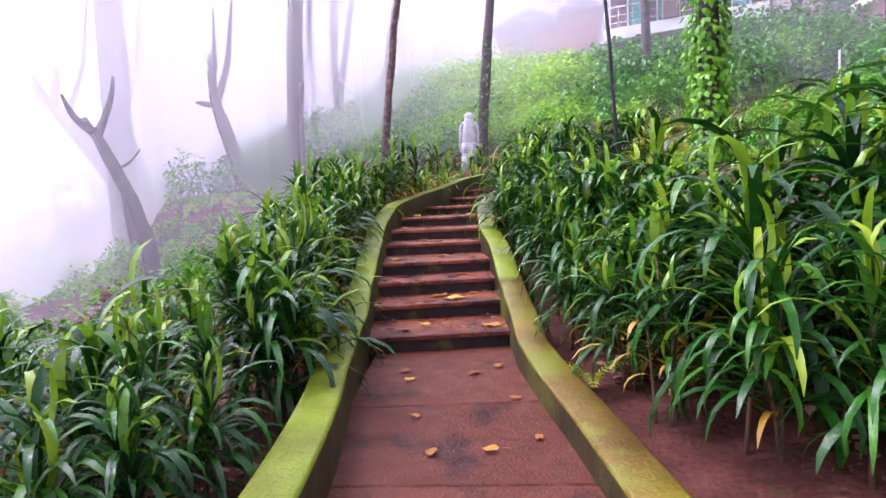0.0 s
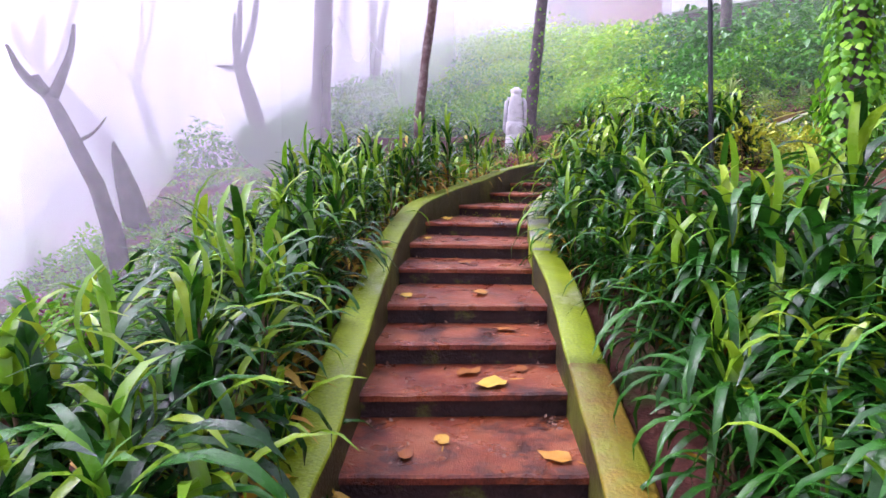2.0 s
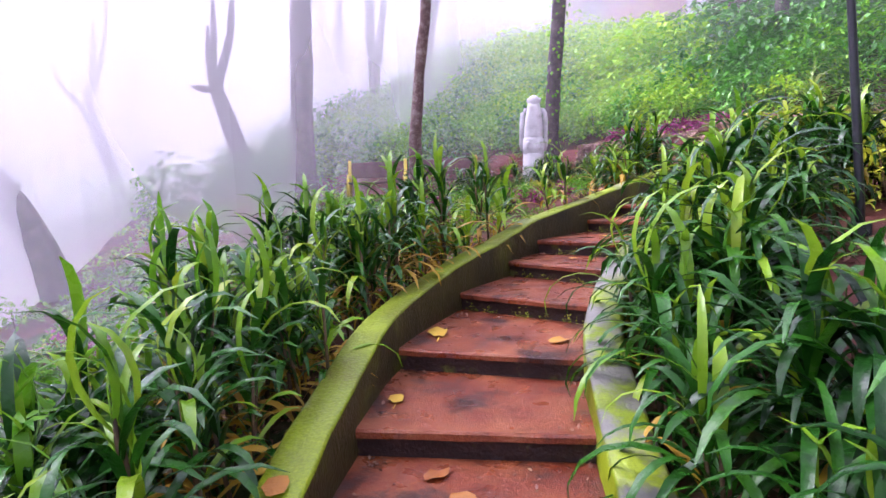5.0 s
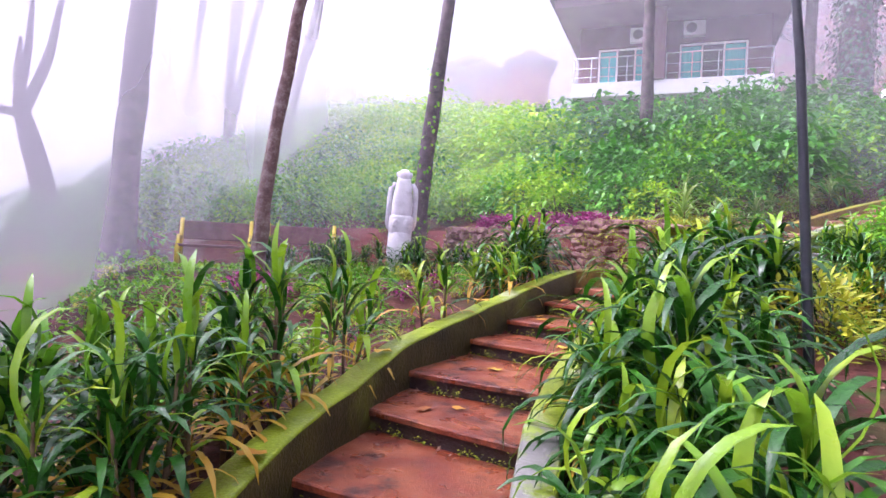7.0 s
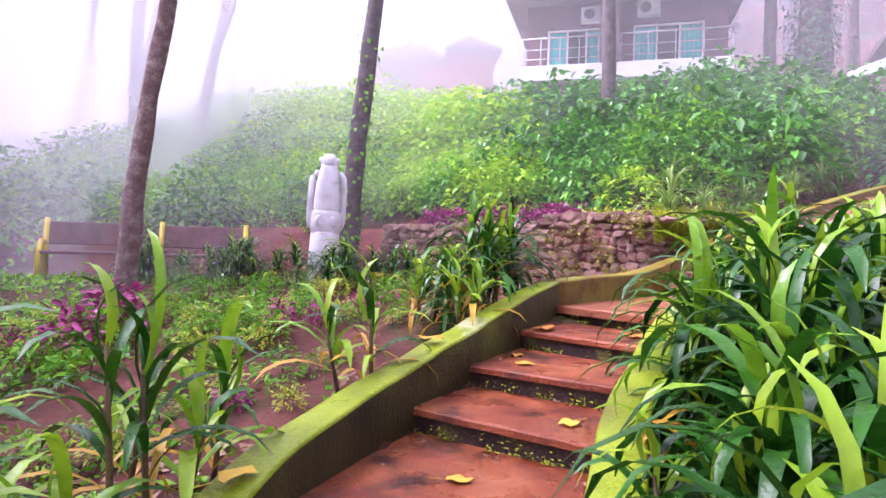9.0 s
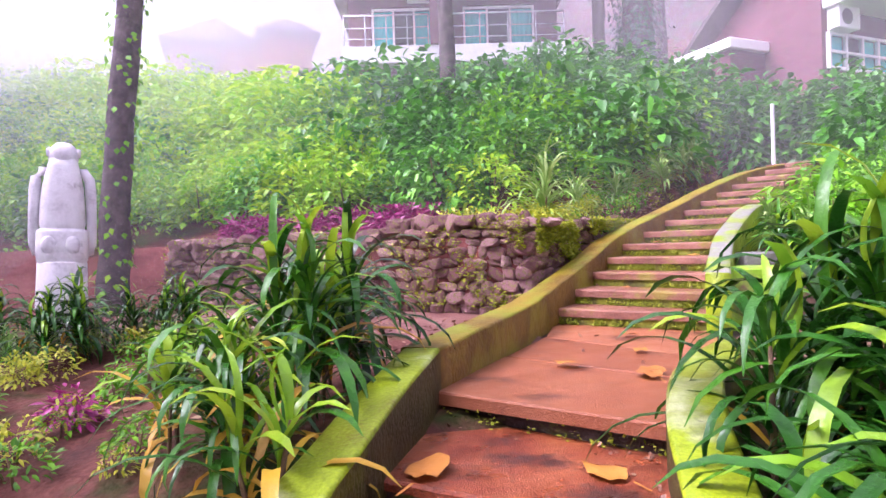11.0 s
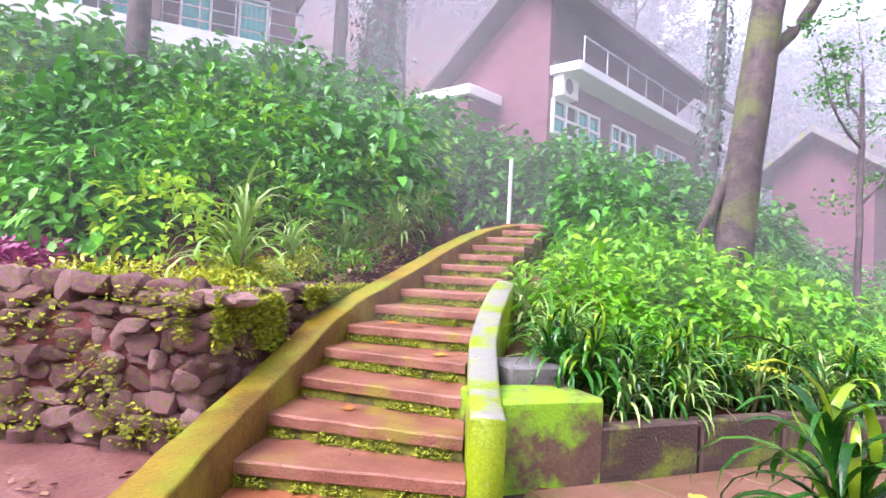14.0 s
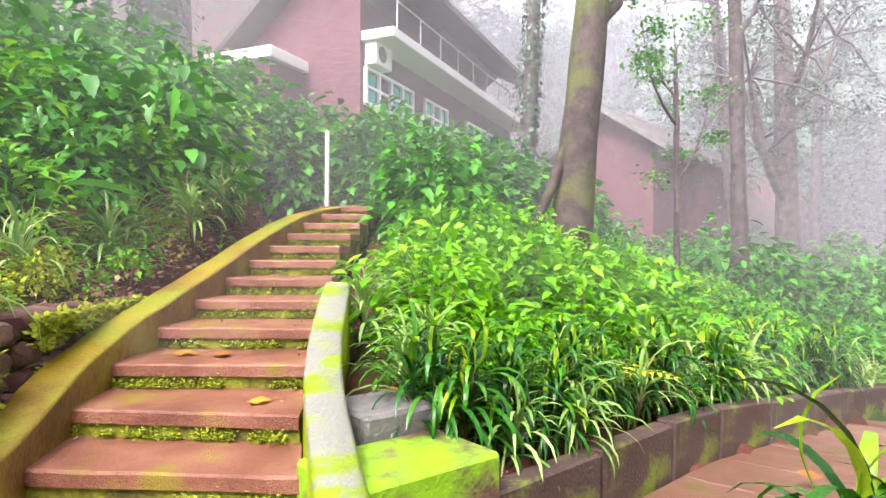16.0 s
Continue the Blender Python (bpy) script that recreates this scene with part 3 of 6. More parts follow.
def lay_stones(a, b, z0, z1a, z1b, tilt=.08):
    d = Vector(b) - Vector(a)
    ln = d.length
    ang = math.atan2(d.y, d.x)
    z = z0
    while z < max(z1a, z1b):
        h = rng.uniform(.09, .17)
        t = rng.uniform(0, .1)
        while t < ln:
            w = rng.uniform(.10, .27)
            tall = h * rng.uniform(.85, 1.35)
            if z < z1a + (z1b - z1a) * t / ln:
                p = Vector(a) + d * (t + w / 2) / ln
                back = Vector((-d.y, d.x)).normalized() * (tilt * (z - z0) + rng.uniform(-.05, .05))
                m = Matrix.Translation((p.x + back.x, p.y + back.y, z + h / 2 + rng.uniform(-.02, .02))) @ Matrix.Rotation(ang, 4, "Z") @ Euler((rng.uniform(-.2, .2), rng.uniform(-.28, .28), rng.uniform(-.3, .3))).to_matrix().to_4x4()
                child("stone", rng.choice(STONES), swall, m @ Matrix.Diagonal((w * .53, .14, tall * .56, 1)))
            t += w * 1.02
        z += h * .98
    t = 0
    while t < ln:
        w = rng.uniform(.22, .42)
        if rng.random() < .55:
            p = Vector(a) + d * (t + w / 2) / ln + Vector((-d.y, d.x)).normalized() * rng.uniform(.03, .12)
            m = Matrix.Translation((p.x, p.y, z1a + (z1b - z1a) * t / ln + rng.uniform(-.01, .03))) @ Matrix.Rotation(ang + rng.uniform(-.3, .3), 4, "Z") @ Euler((rng.uniform(-.12, .12), rng.uniform(-.12, .12), 0)).to_matrix().to_4x4()
            child("stone", rng.choice(STONES), swall, m @ Matrix.Diagonal((w * .5, .15, rng.uniform(.045, .075), 1)), label="flat cap stone with moss")
        t += w


lay_stones((-.9, 21.3), (1.2, 19.45), 2.1, 3.0, 3.05)
lay_stones((1.2, 19.45), (3.45, 17.3), 2.05, 3.05, 3.1)
lay_stones((3.38, 17.22), (5.6, 18.84), 2.2, 3.1, 3.12)
core = Shape().prism([(-.86, 21.34), (3.42, 17.33), (5.58, 18.87), (5.4, 19.05), (3.4, 17.8), (-.7, 21.7)], 1.9, 2.98)
child("packed_earth", core.mesh("packed_earth", BANK), swall, label="red earth packed behind the stones")

# ---- leaves and plants ----
def ribbon(length, width, lift, droop, seg=6, twist=0.0, fold=.25):
    """A strap leaf that starts at the origin, rises along +x at lift degrees and bends over by droop degrees."""
    v, f = [], []
    p, a = Vector((0, 0, 0)), radians(lift)
    for i in range(seg + 1):
        t = i / seg
        w = width * (.35 + 1.9 * t * (1 - t) * 1.35) * (1 if t < .98 else .08) * .5 if t < 1 else .002
        dirv = Vector((math.cos(a), 0, math.sin(a)))
        nor = Vector((-math.sin(a), 0, math.cos(a)))
        s = Vector((0, math.cos(twist * t), 0)) + nor * math.sin(twist * t)
        v += [p + s * w + nor * w * fold, p, p - s * w + nor * w * fold]
        p = p + dirv * length / seg
        a -= radians(droop) / seg * (.5 + t)
    for i in range(seg):
        for j in range(2):
            f.append((i * 3 + j, i * 3 + j + 1, i * 3 + j + 4, i * 3 + j + 3))
    return v, f


def leaf_mesh(name, mat_, *a, **k):
    v, f = ribbon(*a, **k)
    return mesh_of(name, v, f, mat_, True)


def strap_set(mat_, slim=1.0):
    r = random.Random(3)
    return [leaf_mesh("leaf", mat_, r.uniform(.50, .72), r.uniform(.044, .062) * slim, r.uniform(48, 78), r.uniform(90, 170), twist=r.uniform(-.5, .5)) for i in range(7)]


DARK_LEAVES, LIGHT_LEAVES, OLD_LEAVES = strap_set(STRAP), strap_set(STRAPLIGHT), strap_set(STRAPYEL)
PALE_LEAVES = strap_set(GREYLEAF, .6)


def drooping_set(mat_):
    """Longer glossy blades that bend right over."""
    r = random.Random(5)
    return [leaf_mesh("leaf", mat_, r.uniform(.60, .84), r.uniform(.046, .062), r.uniform(45, 76), r.uniform(125, 195), seg=8, twist=r.uniform(-.6, .6)) for i in range(7)]


DROOP_DARK, DROOP_LIGHT = drooping_set(STRAP), drooping_set(STRAPLIGHT)


def strap_plant(seed, height, count, size, light=.15, old=.06, sprout=.12, label="", pale=False, cat="strap-leaf plant", joined=False, droop=False):
    """A clump: woody canes, each with arching strap leaves up its top half; joined: its leaves in one mesh, for the back rows."""
    r = random.Random(seed)
    top = thing("strap_leaf_plant", None, None, label, cat, "strap-leaf plants along the steps")
    canes = r.choice((2, 2, 3)) if count > 22 else 1
    mass = Shape()
    mats = [STRAP, STRAPLIGHT, STRAPYEL, GREYLEAF]
    for c in range(canes):
        bx, by = (r.uniform(-.14, .14), r.uniform(-.14, .14)) if canes > 1 else (0, 0)
        lx, ly = r.uniform(-.14, .14), r.uniform(-.14, .14)
        h = height * r.uniform(.7, 1.05)
        pts = [(bx + lx * t, by + ly * t, -.15 + (h + .15) * t) for t in (0, .35, .7, 1)]
        child("cane", Shape().tube(pts, [.016, .014, .012, .008], 6).mesh("cane", TWIG, True), top)
        n = count // canes
        for i in range(n):
            t = (i + .5) / n
            z = h * (.30 + .70 * t)
            q = z / h
            k = r.random()
            kind = 3 if pale else 2 if (t < .25 and k < old * 5) else 1 if k < light or t > .9 else 0
            tilt = 34 - 62 * t + r.uniform(-16, 16)
            if t > 1 - sprout:
                tilt -= 18
            m = Matrix.Translation((bx + lx * q, by + ly * q, z)) @ Matrix.Rotation(i * 2.4 + r.uniform(-.4, .4), 4, "Z") @ Matrix.Rotation(radians(tilt), 4, "Y")
            sc = size * r.uniform(.75, 1.15)
            m = m @ Matrix.Diagonal((sc, sc * r.uniform(.8, 1.15), sc, 1))
            me = r.choice((DROOP_DARK if droop else DARK_LEAVES, DROOP_LIGHT if droop and t < .9 else LIGHT_LEAVES, OLD_LEAVES, PALE_LEAVES)[kind])
            if joined:
                mass.add([m @ v.co for v in me.vertices], [tuple(p.vertices) for p in me.polygons], kind)
            else:
                child("leaf", me, top, m)
    if joined:
        child("foliage", mass.mesh("foliage", mats, True), top)
    return top


def put(ob, x, y, turn, size=1.0, sink=0.0):
    """A copy of a plant on the ground."""
    m = Matrix.Translation((x, y, ground(x, y) - sink)) @ Matrix.Rotation(turn, 4, "Z") @ Matrix.Diagonal((size, size, size, 1))
    return copy_thing(ob, m)


def away(ob):
    for o in (*ob.children_recursive, ob):
        bpy.data.objects.remove(o)


def leaf_cloud(seed, count, spread, leaf, mat_, droop=.5, base=0.0, shell=.55, slim=.42):
    """Many folded pointed leaves over a lumpy dome; one mesh."""
    r = random.Random(seed)
    v, f = [], []
    for i in range(count):
        a, b = r.uniform(0, 2 * math.pi), math.asin(r.uniform(-.15, 1))
        d = Vector((math.cos(a) * math.cos(b), math.sin(a) * math.cos(b), math.sin(b)))
        rad = (shell + (1 - shell) * r.random() ** .6) * (1 + .32 * noise.noise(d * 1.7 + Vector((seed, 0, 0))))
        p = Vector((d.x * spread[0], d.y * spread[1], base + d.z * spread[2])) * rad
        out = (Vector((d.x, d.y, d.z * .6)) + Vector((r.gauss(0, .5), r.gauss(0, .5), r.gauss(.1, .4) - droop * .5))).normalized()
        up = (Vector((0, 0, 1)) + Vector((r.gauss(0, .35), r.gauss(0, .35), 0))).normalized()
        s = out.cross(up)
        if s.length < .1:
            continue
        s.normalize()
        n = s.cross(out)
        L = leaf * r.uniform(.65, 1.25)
        w = L * slim * .5
        o = len(v)
        sag = Vector((0, 0, -.16 * L * droop))
        v += [p, p + out * L * .28 + s * w * .85 + n * w * .35, p + out * L * .62 + s * w * .8 + n * w * .3 + sag * .5, p + out * L + sag * 1.5,
              p + out * L * .62 - s * w * .8 + n * w * .3 + sag * .5, p + out * L * .28 - s * w * .85 + n * w * .35, p + out * L * .5 + sag * .25]
        f += [(o + q, o + (q + 1) % 6, o + 6) for q in range(6)]
    return mesh_of("foliage", v, f, mat_, True)


def shrub(seed, mat_, count, spread, leaf, label, group, name="shrub", cat="shrub", slim=.42, droop=.6):
    r = random.Random(seed)
    top = thing(name, None, None, label, cat, group)
    a = r.uniform(0, 6.28)
    sh = Shape().tube([(0, 0, -.2), (math.cos(a) * spread[0] * .2, math.sin(a) * spread[1] * .2, spread[2] * .5), (math.cos(a) * spread[0] * .3, math.sin(a) * spread[1] * .3, spread[2] * .9)], [.016, .012, .005], 5)
    child("stem", sh.mesh("stem", TWIG, True), top)
    child("foliage", leaf_cloud(seed, count, spread, leaf, mat_, droop=droop, base=.12, slim=slim), top)
    return top


# ---- trees ----
def bark_tube(pts, radii, n=10, seed=0, bump=.12):
    line = spline([(*p, q) for p, q in zip(pts, radii)], 5)
    sh = Shape()
    sh.tube([p[:3] for p in line], [max(.004, p[3]) for p in line], n)
    sh.v = [tuple(Vector(v) + Vector((noise.noise(Vector(v) * 2.3 + Vector((seed, 0, 0))), noise.noise(Vector(v) * 2.3 + Vector((0, seed, 9))), 0)) * bump * .3) for v in sh.v]
    return sh


def tree(x, y, lean, height, radius, label, mat_=BARK, limbs=(), crown=None, group="bare misty trees", bend=0.0, n=10, ivy=None):
    """lean: sideways shift of the top in x and y; limbs: (start share, dx, dy, dz, radius share)."""
    z = ground(x, y) - .25
    top = thing("tree", None, Matrix.Translation((x, y, z)), label, "tree", group)
    ptsb = [(0, 0, 0), (lean[0] * .12 + bend * .3, lean[1] * .12, height * .22), (lean[0] * .4 + bend, lean[1] * .4, height * .5), (lean[0] * .75 + bend * .5, lean[1] * .75, height * .8), (lean[0], lean[1], height)]
    rad = [radius * 1.25, radius, radius * .9, radius * .75, radius * .45]
    child("trunk", bark_tube(ptsb, rad, n, x).mesh("trunk", mat_, True), top)
    tips = [Vector(ptsb[-1])]
    line = spline(ptsb, 8)
    for share, dx, dy, dz, rs in limbs:
        s = Vector(line[int(share * (len(line) - 1))])
        e = s + Vector((dx, dy, dz))
        mid = s.lerp(e, .5) + Vector((dx * .12, dy * .12, -abs(dz) * .1))
        child("limb", bark_tube([s, mid, e], [radius * rs, radius * rs * .75, radius * rs * .3], 7, dx).mesh("limb", mat_, True), top)
        tips += [e, mid]
    if crown:
        count, spread, leaf, m = crown
        r = random.Random(int(x * 10 + y))
        v, f, twigs, clumps = [], [], Shape(), []
        for i in range(max(14, count // 85)):
            tip = tips[i % len(tips)]
            c = tip + Vector((r.gauss(0, spread), r.gauss(0, spread), r.gauss(.25, spread * .7)))
            clumps.append((c, spread * r.uniform(.22, .42)))
            twigs.tube([tip, tip.lerp(c, .5) + Vector((0, 0, .12 * spread)), c], [radius * .13, radius * .09, radius * .04], 4)
        child("branches", twigs.mesh("branches", mat_, True), top, label="thin bare branches", kind="stuff")
        for i in range(count):
            c0, wide = clumps[i % len(clumps)]
            c = c0 + Vector((r.gauss(0, wide), r.gauss(0, wide), r.gauss(0, wide * .55)))
            a = Vector((r.gauss(0, 1), r.gauss(0, 1), r.gauss(-.3, .5))).normalized() * leaf * r.uniform(.6, 1.3)
            s = a.cross(Vector((r.gauss(0, .3), r.gauss(0, .3), 1))).normalized() * leaf * .3
            o = len(v)
            v += [c, c + a * .5 + s, c + a, c + a * .5 - s]
            f.append((o, o + 1, o + 2, o + 3))
        child("crown", mesh_of("crown", v, f, m), top, label="loose crown of small leaves")
    if ivy:
        count, out, leaf, m, z0, z1 = ivy
        r = random.Random(int(x * 7))
        v, f = [], []
        for i in range(count):
            t = z0 + (z1 - z0) * r.random()
            c = Vector(line[int(t * (len(line) - 1))])
            a = r.uniform(0, 6.28)
            d = Vector((math.cos(a), math.sin(a), 0))
            c = c + d * (radius + out * abs(noise.noise(Vector((a, t * 6, x)))) * 2 * r.random() + .02) + Vector((0, 0, r.uniform(-.2, .2)))
            w = (d * .35 + Vector((r.gauss(0, .25), r.gauss(0, .25), -.9))).normalized() * leaf * r.uniform(.6, 1.3)
            s = w.cross(d).normalized() * leaf * .4
            o = len(v)
            v += [c, c + w * .35 + s, c + w, c + w * .35 - s, c + w * .45 + d * leaf * .1]
            f += [(o, o + 1, o + 4), (o + 1, o + 2, o + 4), (o + 2, o + 3, o + 4), (o + 3, o, o + 4)]
        child("creeper", mesh_of("creeper", v, f, m, True), top, label="hanging leafy creeper")
    return top


tree(-7.7, 18.4, (.35, .5), 10, .31, "tall bare trunk dark with damp in the mist")
tree(-3.6, 16.3, (1.0, .6), 9, .12, "slender lichen-spotted reddish trunk beside the flower bed", BARKRED)
tree(-1.55, 20.8, (.75, .3), 9, .2, "dark leaning trunk with small creeper behind the statue", ivy=(260, .12, .11, BUSHLIGHT, .02, .6))
tree(-12.1, 22, (-.9, -.65), 4.6, .34, "forked grey tree fading into the mist", limbs=[(.9, .75, .55, 4.6, .5), (.97, -.05, 0, 1.8, .5), (.97, .2, .15, 3.6, .4), (.9, -.65, -.45, .12, .42)])
tree(-4.8, 8.0, (-.65, -.6), 3.2, .13, "leaning dead tree with a broken forked top on the slope", limbs=[(.93, -.28, -.28, .6, .6), (.9, .22, .22, 1.0, .6), (.7, .3, .25, .35, .22)], bend=.2)
tree(-8.6, 12.0, (-1.35, -1.3), 3.9, .27, "leaning pale trunk with stub branches in thick mist", limbs=[(.93, -.3, -.3, .8, .6), (.84, .5, .5, 3.3, .32), (.96, .15, .12, .9, .6), (.7, .4, .35, .5, .2)], bend=.25)
tree(-13.2, 17.6, (-.6, -.5), 3.4, .22, "pale forked trunk almost lost in the mist", limbs=[(.93, -.6, -.5, 1.2, .5), (.95, .3, .25, 2.4, .55), (.9, .75, .6, 5.4, .4)])
tree(-14, 31, (1.4, 0), 11, .2, "faint bare trunk on the misty hill")
tree(-11.8, 31, (1.9, 0), 10, .2, "faint slim trunk on the misty hill", limbs=[(.6, -.8, 0, 2.5, .5)], crown=(500, .8, .13, IVYDARK))
tree(-8.7, 29.8, (1.7, .4), 10, .2, "faint forked trunk on the misty hill", limbs=[(.45, .9, 0, 4, .7)])
tree(-13, 33, (.8, 0), 12, .3, "faint trunk far off in the mist", limbs=[(.5, -1, 0, 3, .5)], crown=(900, 1.2, .15, IVYDARK))
tree(4.35, 23.6, (-.1, .1), 9, .17, "straight grey trunk before the balcony", BARK)
tree(10.7, 28.5, (.2, .2), 11, .2, "straight trunk beside the balcony house")
tree(12.4, 29.0, (.3, .3), 11, .5, "trunk thick with dark ivy beside the house", ivy=(2600, .5, .16, IVYDARK, .05, .9))
tree(15.5, 34, (.6, 0), 13, .2, "slim forked tree between the houses", limbs=[(.5, 1.2, 0, 4, .6), (.6, -1, 0, 3, .5)], crown=(1500, 1.3, .13, IVYDARK))
tree(17.5, 35, (-.5, 0), 13, .24, "slim tree between the houses", limbs=[(.55, 1.2, 0, 3, .6), (.65, -1.2, 0, 3, .5)], crown=(1800, 1.4, .13, IVYDARK))
tree(10.0, 16.8, (1.5, -.35), 9, .245, "large trunk green with moss and lichen", BARKMOSS, limbs=[(.45, 1.5, -.5, 2.4, .45), (.36, -.75, .45, -2.0, .34), (.7, 2.2, -.9, 1.2, .35), (.9, 1.5, .5, 2, .4)], group="garden trees")
tree(14.2, 19.2, (.3, -.2), 9, .15, "dark ivy-clad trunk beside the brick house", ivy=(1500, .25, .10, IVYDARK, .1, .95), group="garden trees")
tree(11.9, 15.85, (.3, .1), 4.3, .05, "young sapling with loose foliage", BARK, limbs=[(.55, .7, -.3, 1.2, .5), (.7, -.6, .3, 1.0, .5), (.8, .5, .4, .9, .5)], crown=(1500, .42, .08, BUSH), group="garden trees")
tree(16.2, 15.45, (-.5, .2), 11, .15, "dark trunk beside the brick outbuilding", limbs=[(.5, 1.6, -.5, 2.5, .5), (.65, -1.8, .4, 2.0, .5), (.8, 1.5, .4, 2, .4)], crown=(5000, .75, .075, IVYDARK), group="garden trees")
tree(25.9, 14.9, (.4, .3), 12, .36, "misty many-limbed tree by the path", limbs=[(.35, 1.5, 1.5, 4, .5), (.3, -1.8, 1, 4, .5), (.5, 1.8, -1.5, 3, .4), (.55, -2, -1, 3, .4)], crown=(5200, 1.7, .13, IVYDARK), group="garden trees")
tree(11.9, 12.1, (-1.2, .9), 9, .24, "dark leaning trunk overhanging the path", limbs=[(.75, -1.3, .5, 1.2, .4)], crown=(900, .7, .08, BUSH), group="garden trees")
tree(20.8, 15.2, (.1, .1), 1.5, .1, "cut stump with two short stubs", limbs=[(.7, .35, 0, .7, .7), (.6, -.3, 0, .6, .7)], group="garden trees")
tree(31, 17, (.4, 1), 13, .3, "far misty tree with thin crown", limbs=[(.5, 2, 0, 3, .5), (.6, -2, 0, 3, .5)], crown=(3000, 1.3, .15, IVYDARK), group="garden trees")
tree(22, 27, (.4, 1), 14, .3, "tall misty tree behind the houses", limbs=[(.5, 2, 0, 3, .5), (.6, -2, 0, 3, .5)], crown=(3000, 1.3, .15, IVYDARK), group="garden trees")
tree(4.45, 9.9, (.15, .2), 8, .16, "dark trunk hung with a bright leafy creeper", ivy=(2600, .3, .12, BUSHLIGHT, .0, .75), group="garden trees")
rng = random.Random(21)
for i in range(13):
    a = radians(28 + i * 7.5)
    r = rng.uniform(33, 48)
    x, y = 3 + r * math.sin(a), 13 + r * math.cos(a)
    tree(x, y, (rng.uniform(-.8, .8), rng.uniform(-.5, .5)), rng.uniform(11, 15), rng.uniform(.2, .38), "tall forest tree grey in the mist",
         limbs=[(rng.uniform(.35, .8), rng.uniform(-2.4, 2.4), rng.uniform(-1.5, 1.5), rng.uniform(1.5, 4), .5) for k in range(4)], crown=(6500, 1.3, .2, IVYDARK), group="misty forest trees")

# ---- houses ----
def brick_material():
    m = bpy.data.materials.new("coursed_brick")
    m.use_nodes = True
    n, l = m.node_tree.nodes, m.node_tree.links
    co, b, bump = n.new("ShaderNodeTexCoord"), n.new("ShaderNodeTexBrick"), n.new("ShaderNodeBump")
    sep, com, add = n.new("ShaderNodeSeparateXYZ"), n.new("ShaderNodeCombineXYZ"), n.new("ShaderNodeMath")
    l.new(co.outputs["Object"], sep.inputs[0])
    l.new(sep.outputs[0], add.inputs[0]), l.new(sep.outputs[1], add.inputs[1])
    l.new(add.outputs[0], com.inputs[0]), l.new(sep.outputs[2], com.inputs[1])
    l.new(com.outputs[0], b.inputs["Vector"])
    for k, v in (("Color1", (.12, .032, .045, 1)), ("Color2", (.165, .05, .065, 1)), ("Mortar", (.085, .038, .05, 1)), ("Scale", 1.0), ("Mortar Size", .012), ("Brick Width", .23), ("Row Height", .085)):
        b.inputs[k].default_value = v
    l.new(b.outputs["Color"], n["Principled BSDF"].inputs["Base Color"])
    n["Principled BSDF"].inputs["Roughness"].default_value = .8
    bump.inputs["Strength"].default_value, bump.inputs["Distance"].default_value, bump.invert = .6, .01, True
    l.new(b.outputs["Fac"], bump.inputs["Height"])
    l.new(bump.outputs[0], n["Principled BSDF"].inputs["Normal"])
    return m


BRICK = brick_material()


def window(parent, x0, x1, z0, z1, y, panes, curtain=True, rail=False):
    """A white-framed window in the plane y of its house, with glass and a curtain behind."""
    fr = Shape()
    w = .07
    fr.box((x0, y - .05, z0), (x1, y + .04, z0 + w)).box((x0, y - .05, z1 - w), (x1, y + .04, z1))
    step = (x1 - x0 - w) / panes
    for i in range(panes + 1):
        fr.box((x0 + i * step, y - .052, z0 + .002), (x0 + i * step + w, y + .042, z1 - .002))
    if rail:
        fr.box((x0, y - .048, z0 + (z1 - z0) * .45), (x1, y + .038, z0 + (z1 - z0) * .45 + .06))
    win = child("window", fr.mesh("window", WHITE), parent, label="white-framed window")
    for i in range(panes):
        g = child("pane", Shape().box((x0 + i * step + w, y - .012, z0 + w), (x0 + (i + 1) * step, y - .004, z1 - w)).mesh("pane", GLASS), win)
        g.visible_shadow = False
        if curtain and i % 3 != 1:
            sh = Shape()
            a, b = x0 + i * step + w, x0 + (i + 1) * step
            n = 14
            v = [(a + (b - a) * j / n, y + .09 + .02 * math.sin(j * 2.1), z) for z in (z0 + w, z1 - w) for j in range(n + 1)]
            sh.add(v, [(j, j + 1, n + 2 + j, n + 1 + j) for j in range(n)])
            child("curtain", sh.mesh("curtain", CURTAIN, True), win, label="teal curtain")
    return win


def aircon(parent, x, y, z):
    ac = child("air_conditioner", Shape().box((x, y - .32, z), (x + .8, y, z + .55), bevel=.02).mesh("air_conditioner", WHITE), parent, label="white outdoor air-conditioning unit")
    r = Shape().tube([(x + .3, y - .33, z + .28), (x + .3, y - .325, z + .28)], [.2, .2], 16)
    child("grille", r.mesh("grille", ROOFDARK), ac)


def frame_at(x, y, dx, dy, z=0.0):
    d = Vector((dx, dy)).normalized()
    return Matrix(((d.x, -d.y, 0, x), (d.y, d.x, 0, y), (0, 0, 1, z), (0, 0, 0, 1)))


h1 = thing("balcony_house", None, frame_at(2.86, 30.6, 6.84, -1.7), "mauve two-storey house with white balcony and teal curtains", "house")
w = Shape().box((-.1, .5, 3), (7.2, 8, 8.8)).box((-.05, 1.5, 8.8), (.15, 8, 12.1)).box((6.95, 1.5, 8.8), (7.15, 8, 12.1)).box((0, 7.8, 8.8), (7, 8, 12.1))
w.box((.15, 1.5, 11.2), (6.95, 1.7, 12.1)).box((.15, 1.5, 9.3), (.72, 1.7, 11.2)).box((2.95, 1.5, 9.3), (3.9, 1.7, 11.2)).box((6.35, 1.5, 9.3), (6.95, 1.7, 11.2))
child("wall", w.mesh("wall", MAUVE), h1)
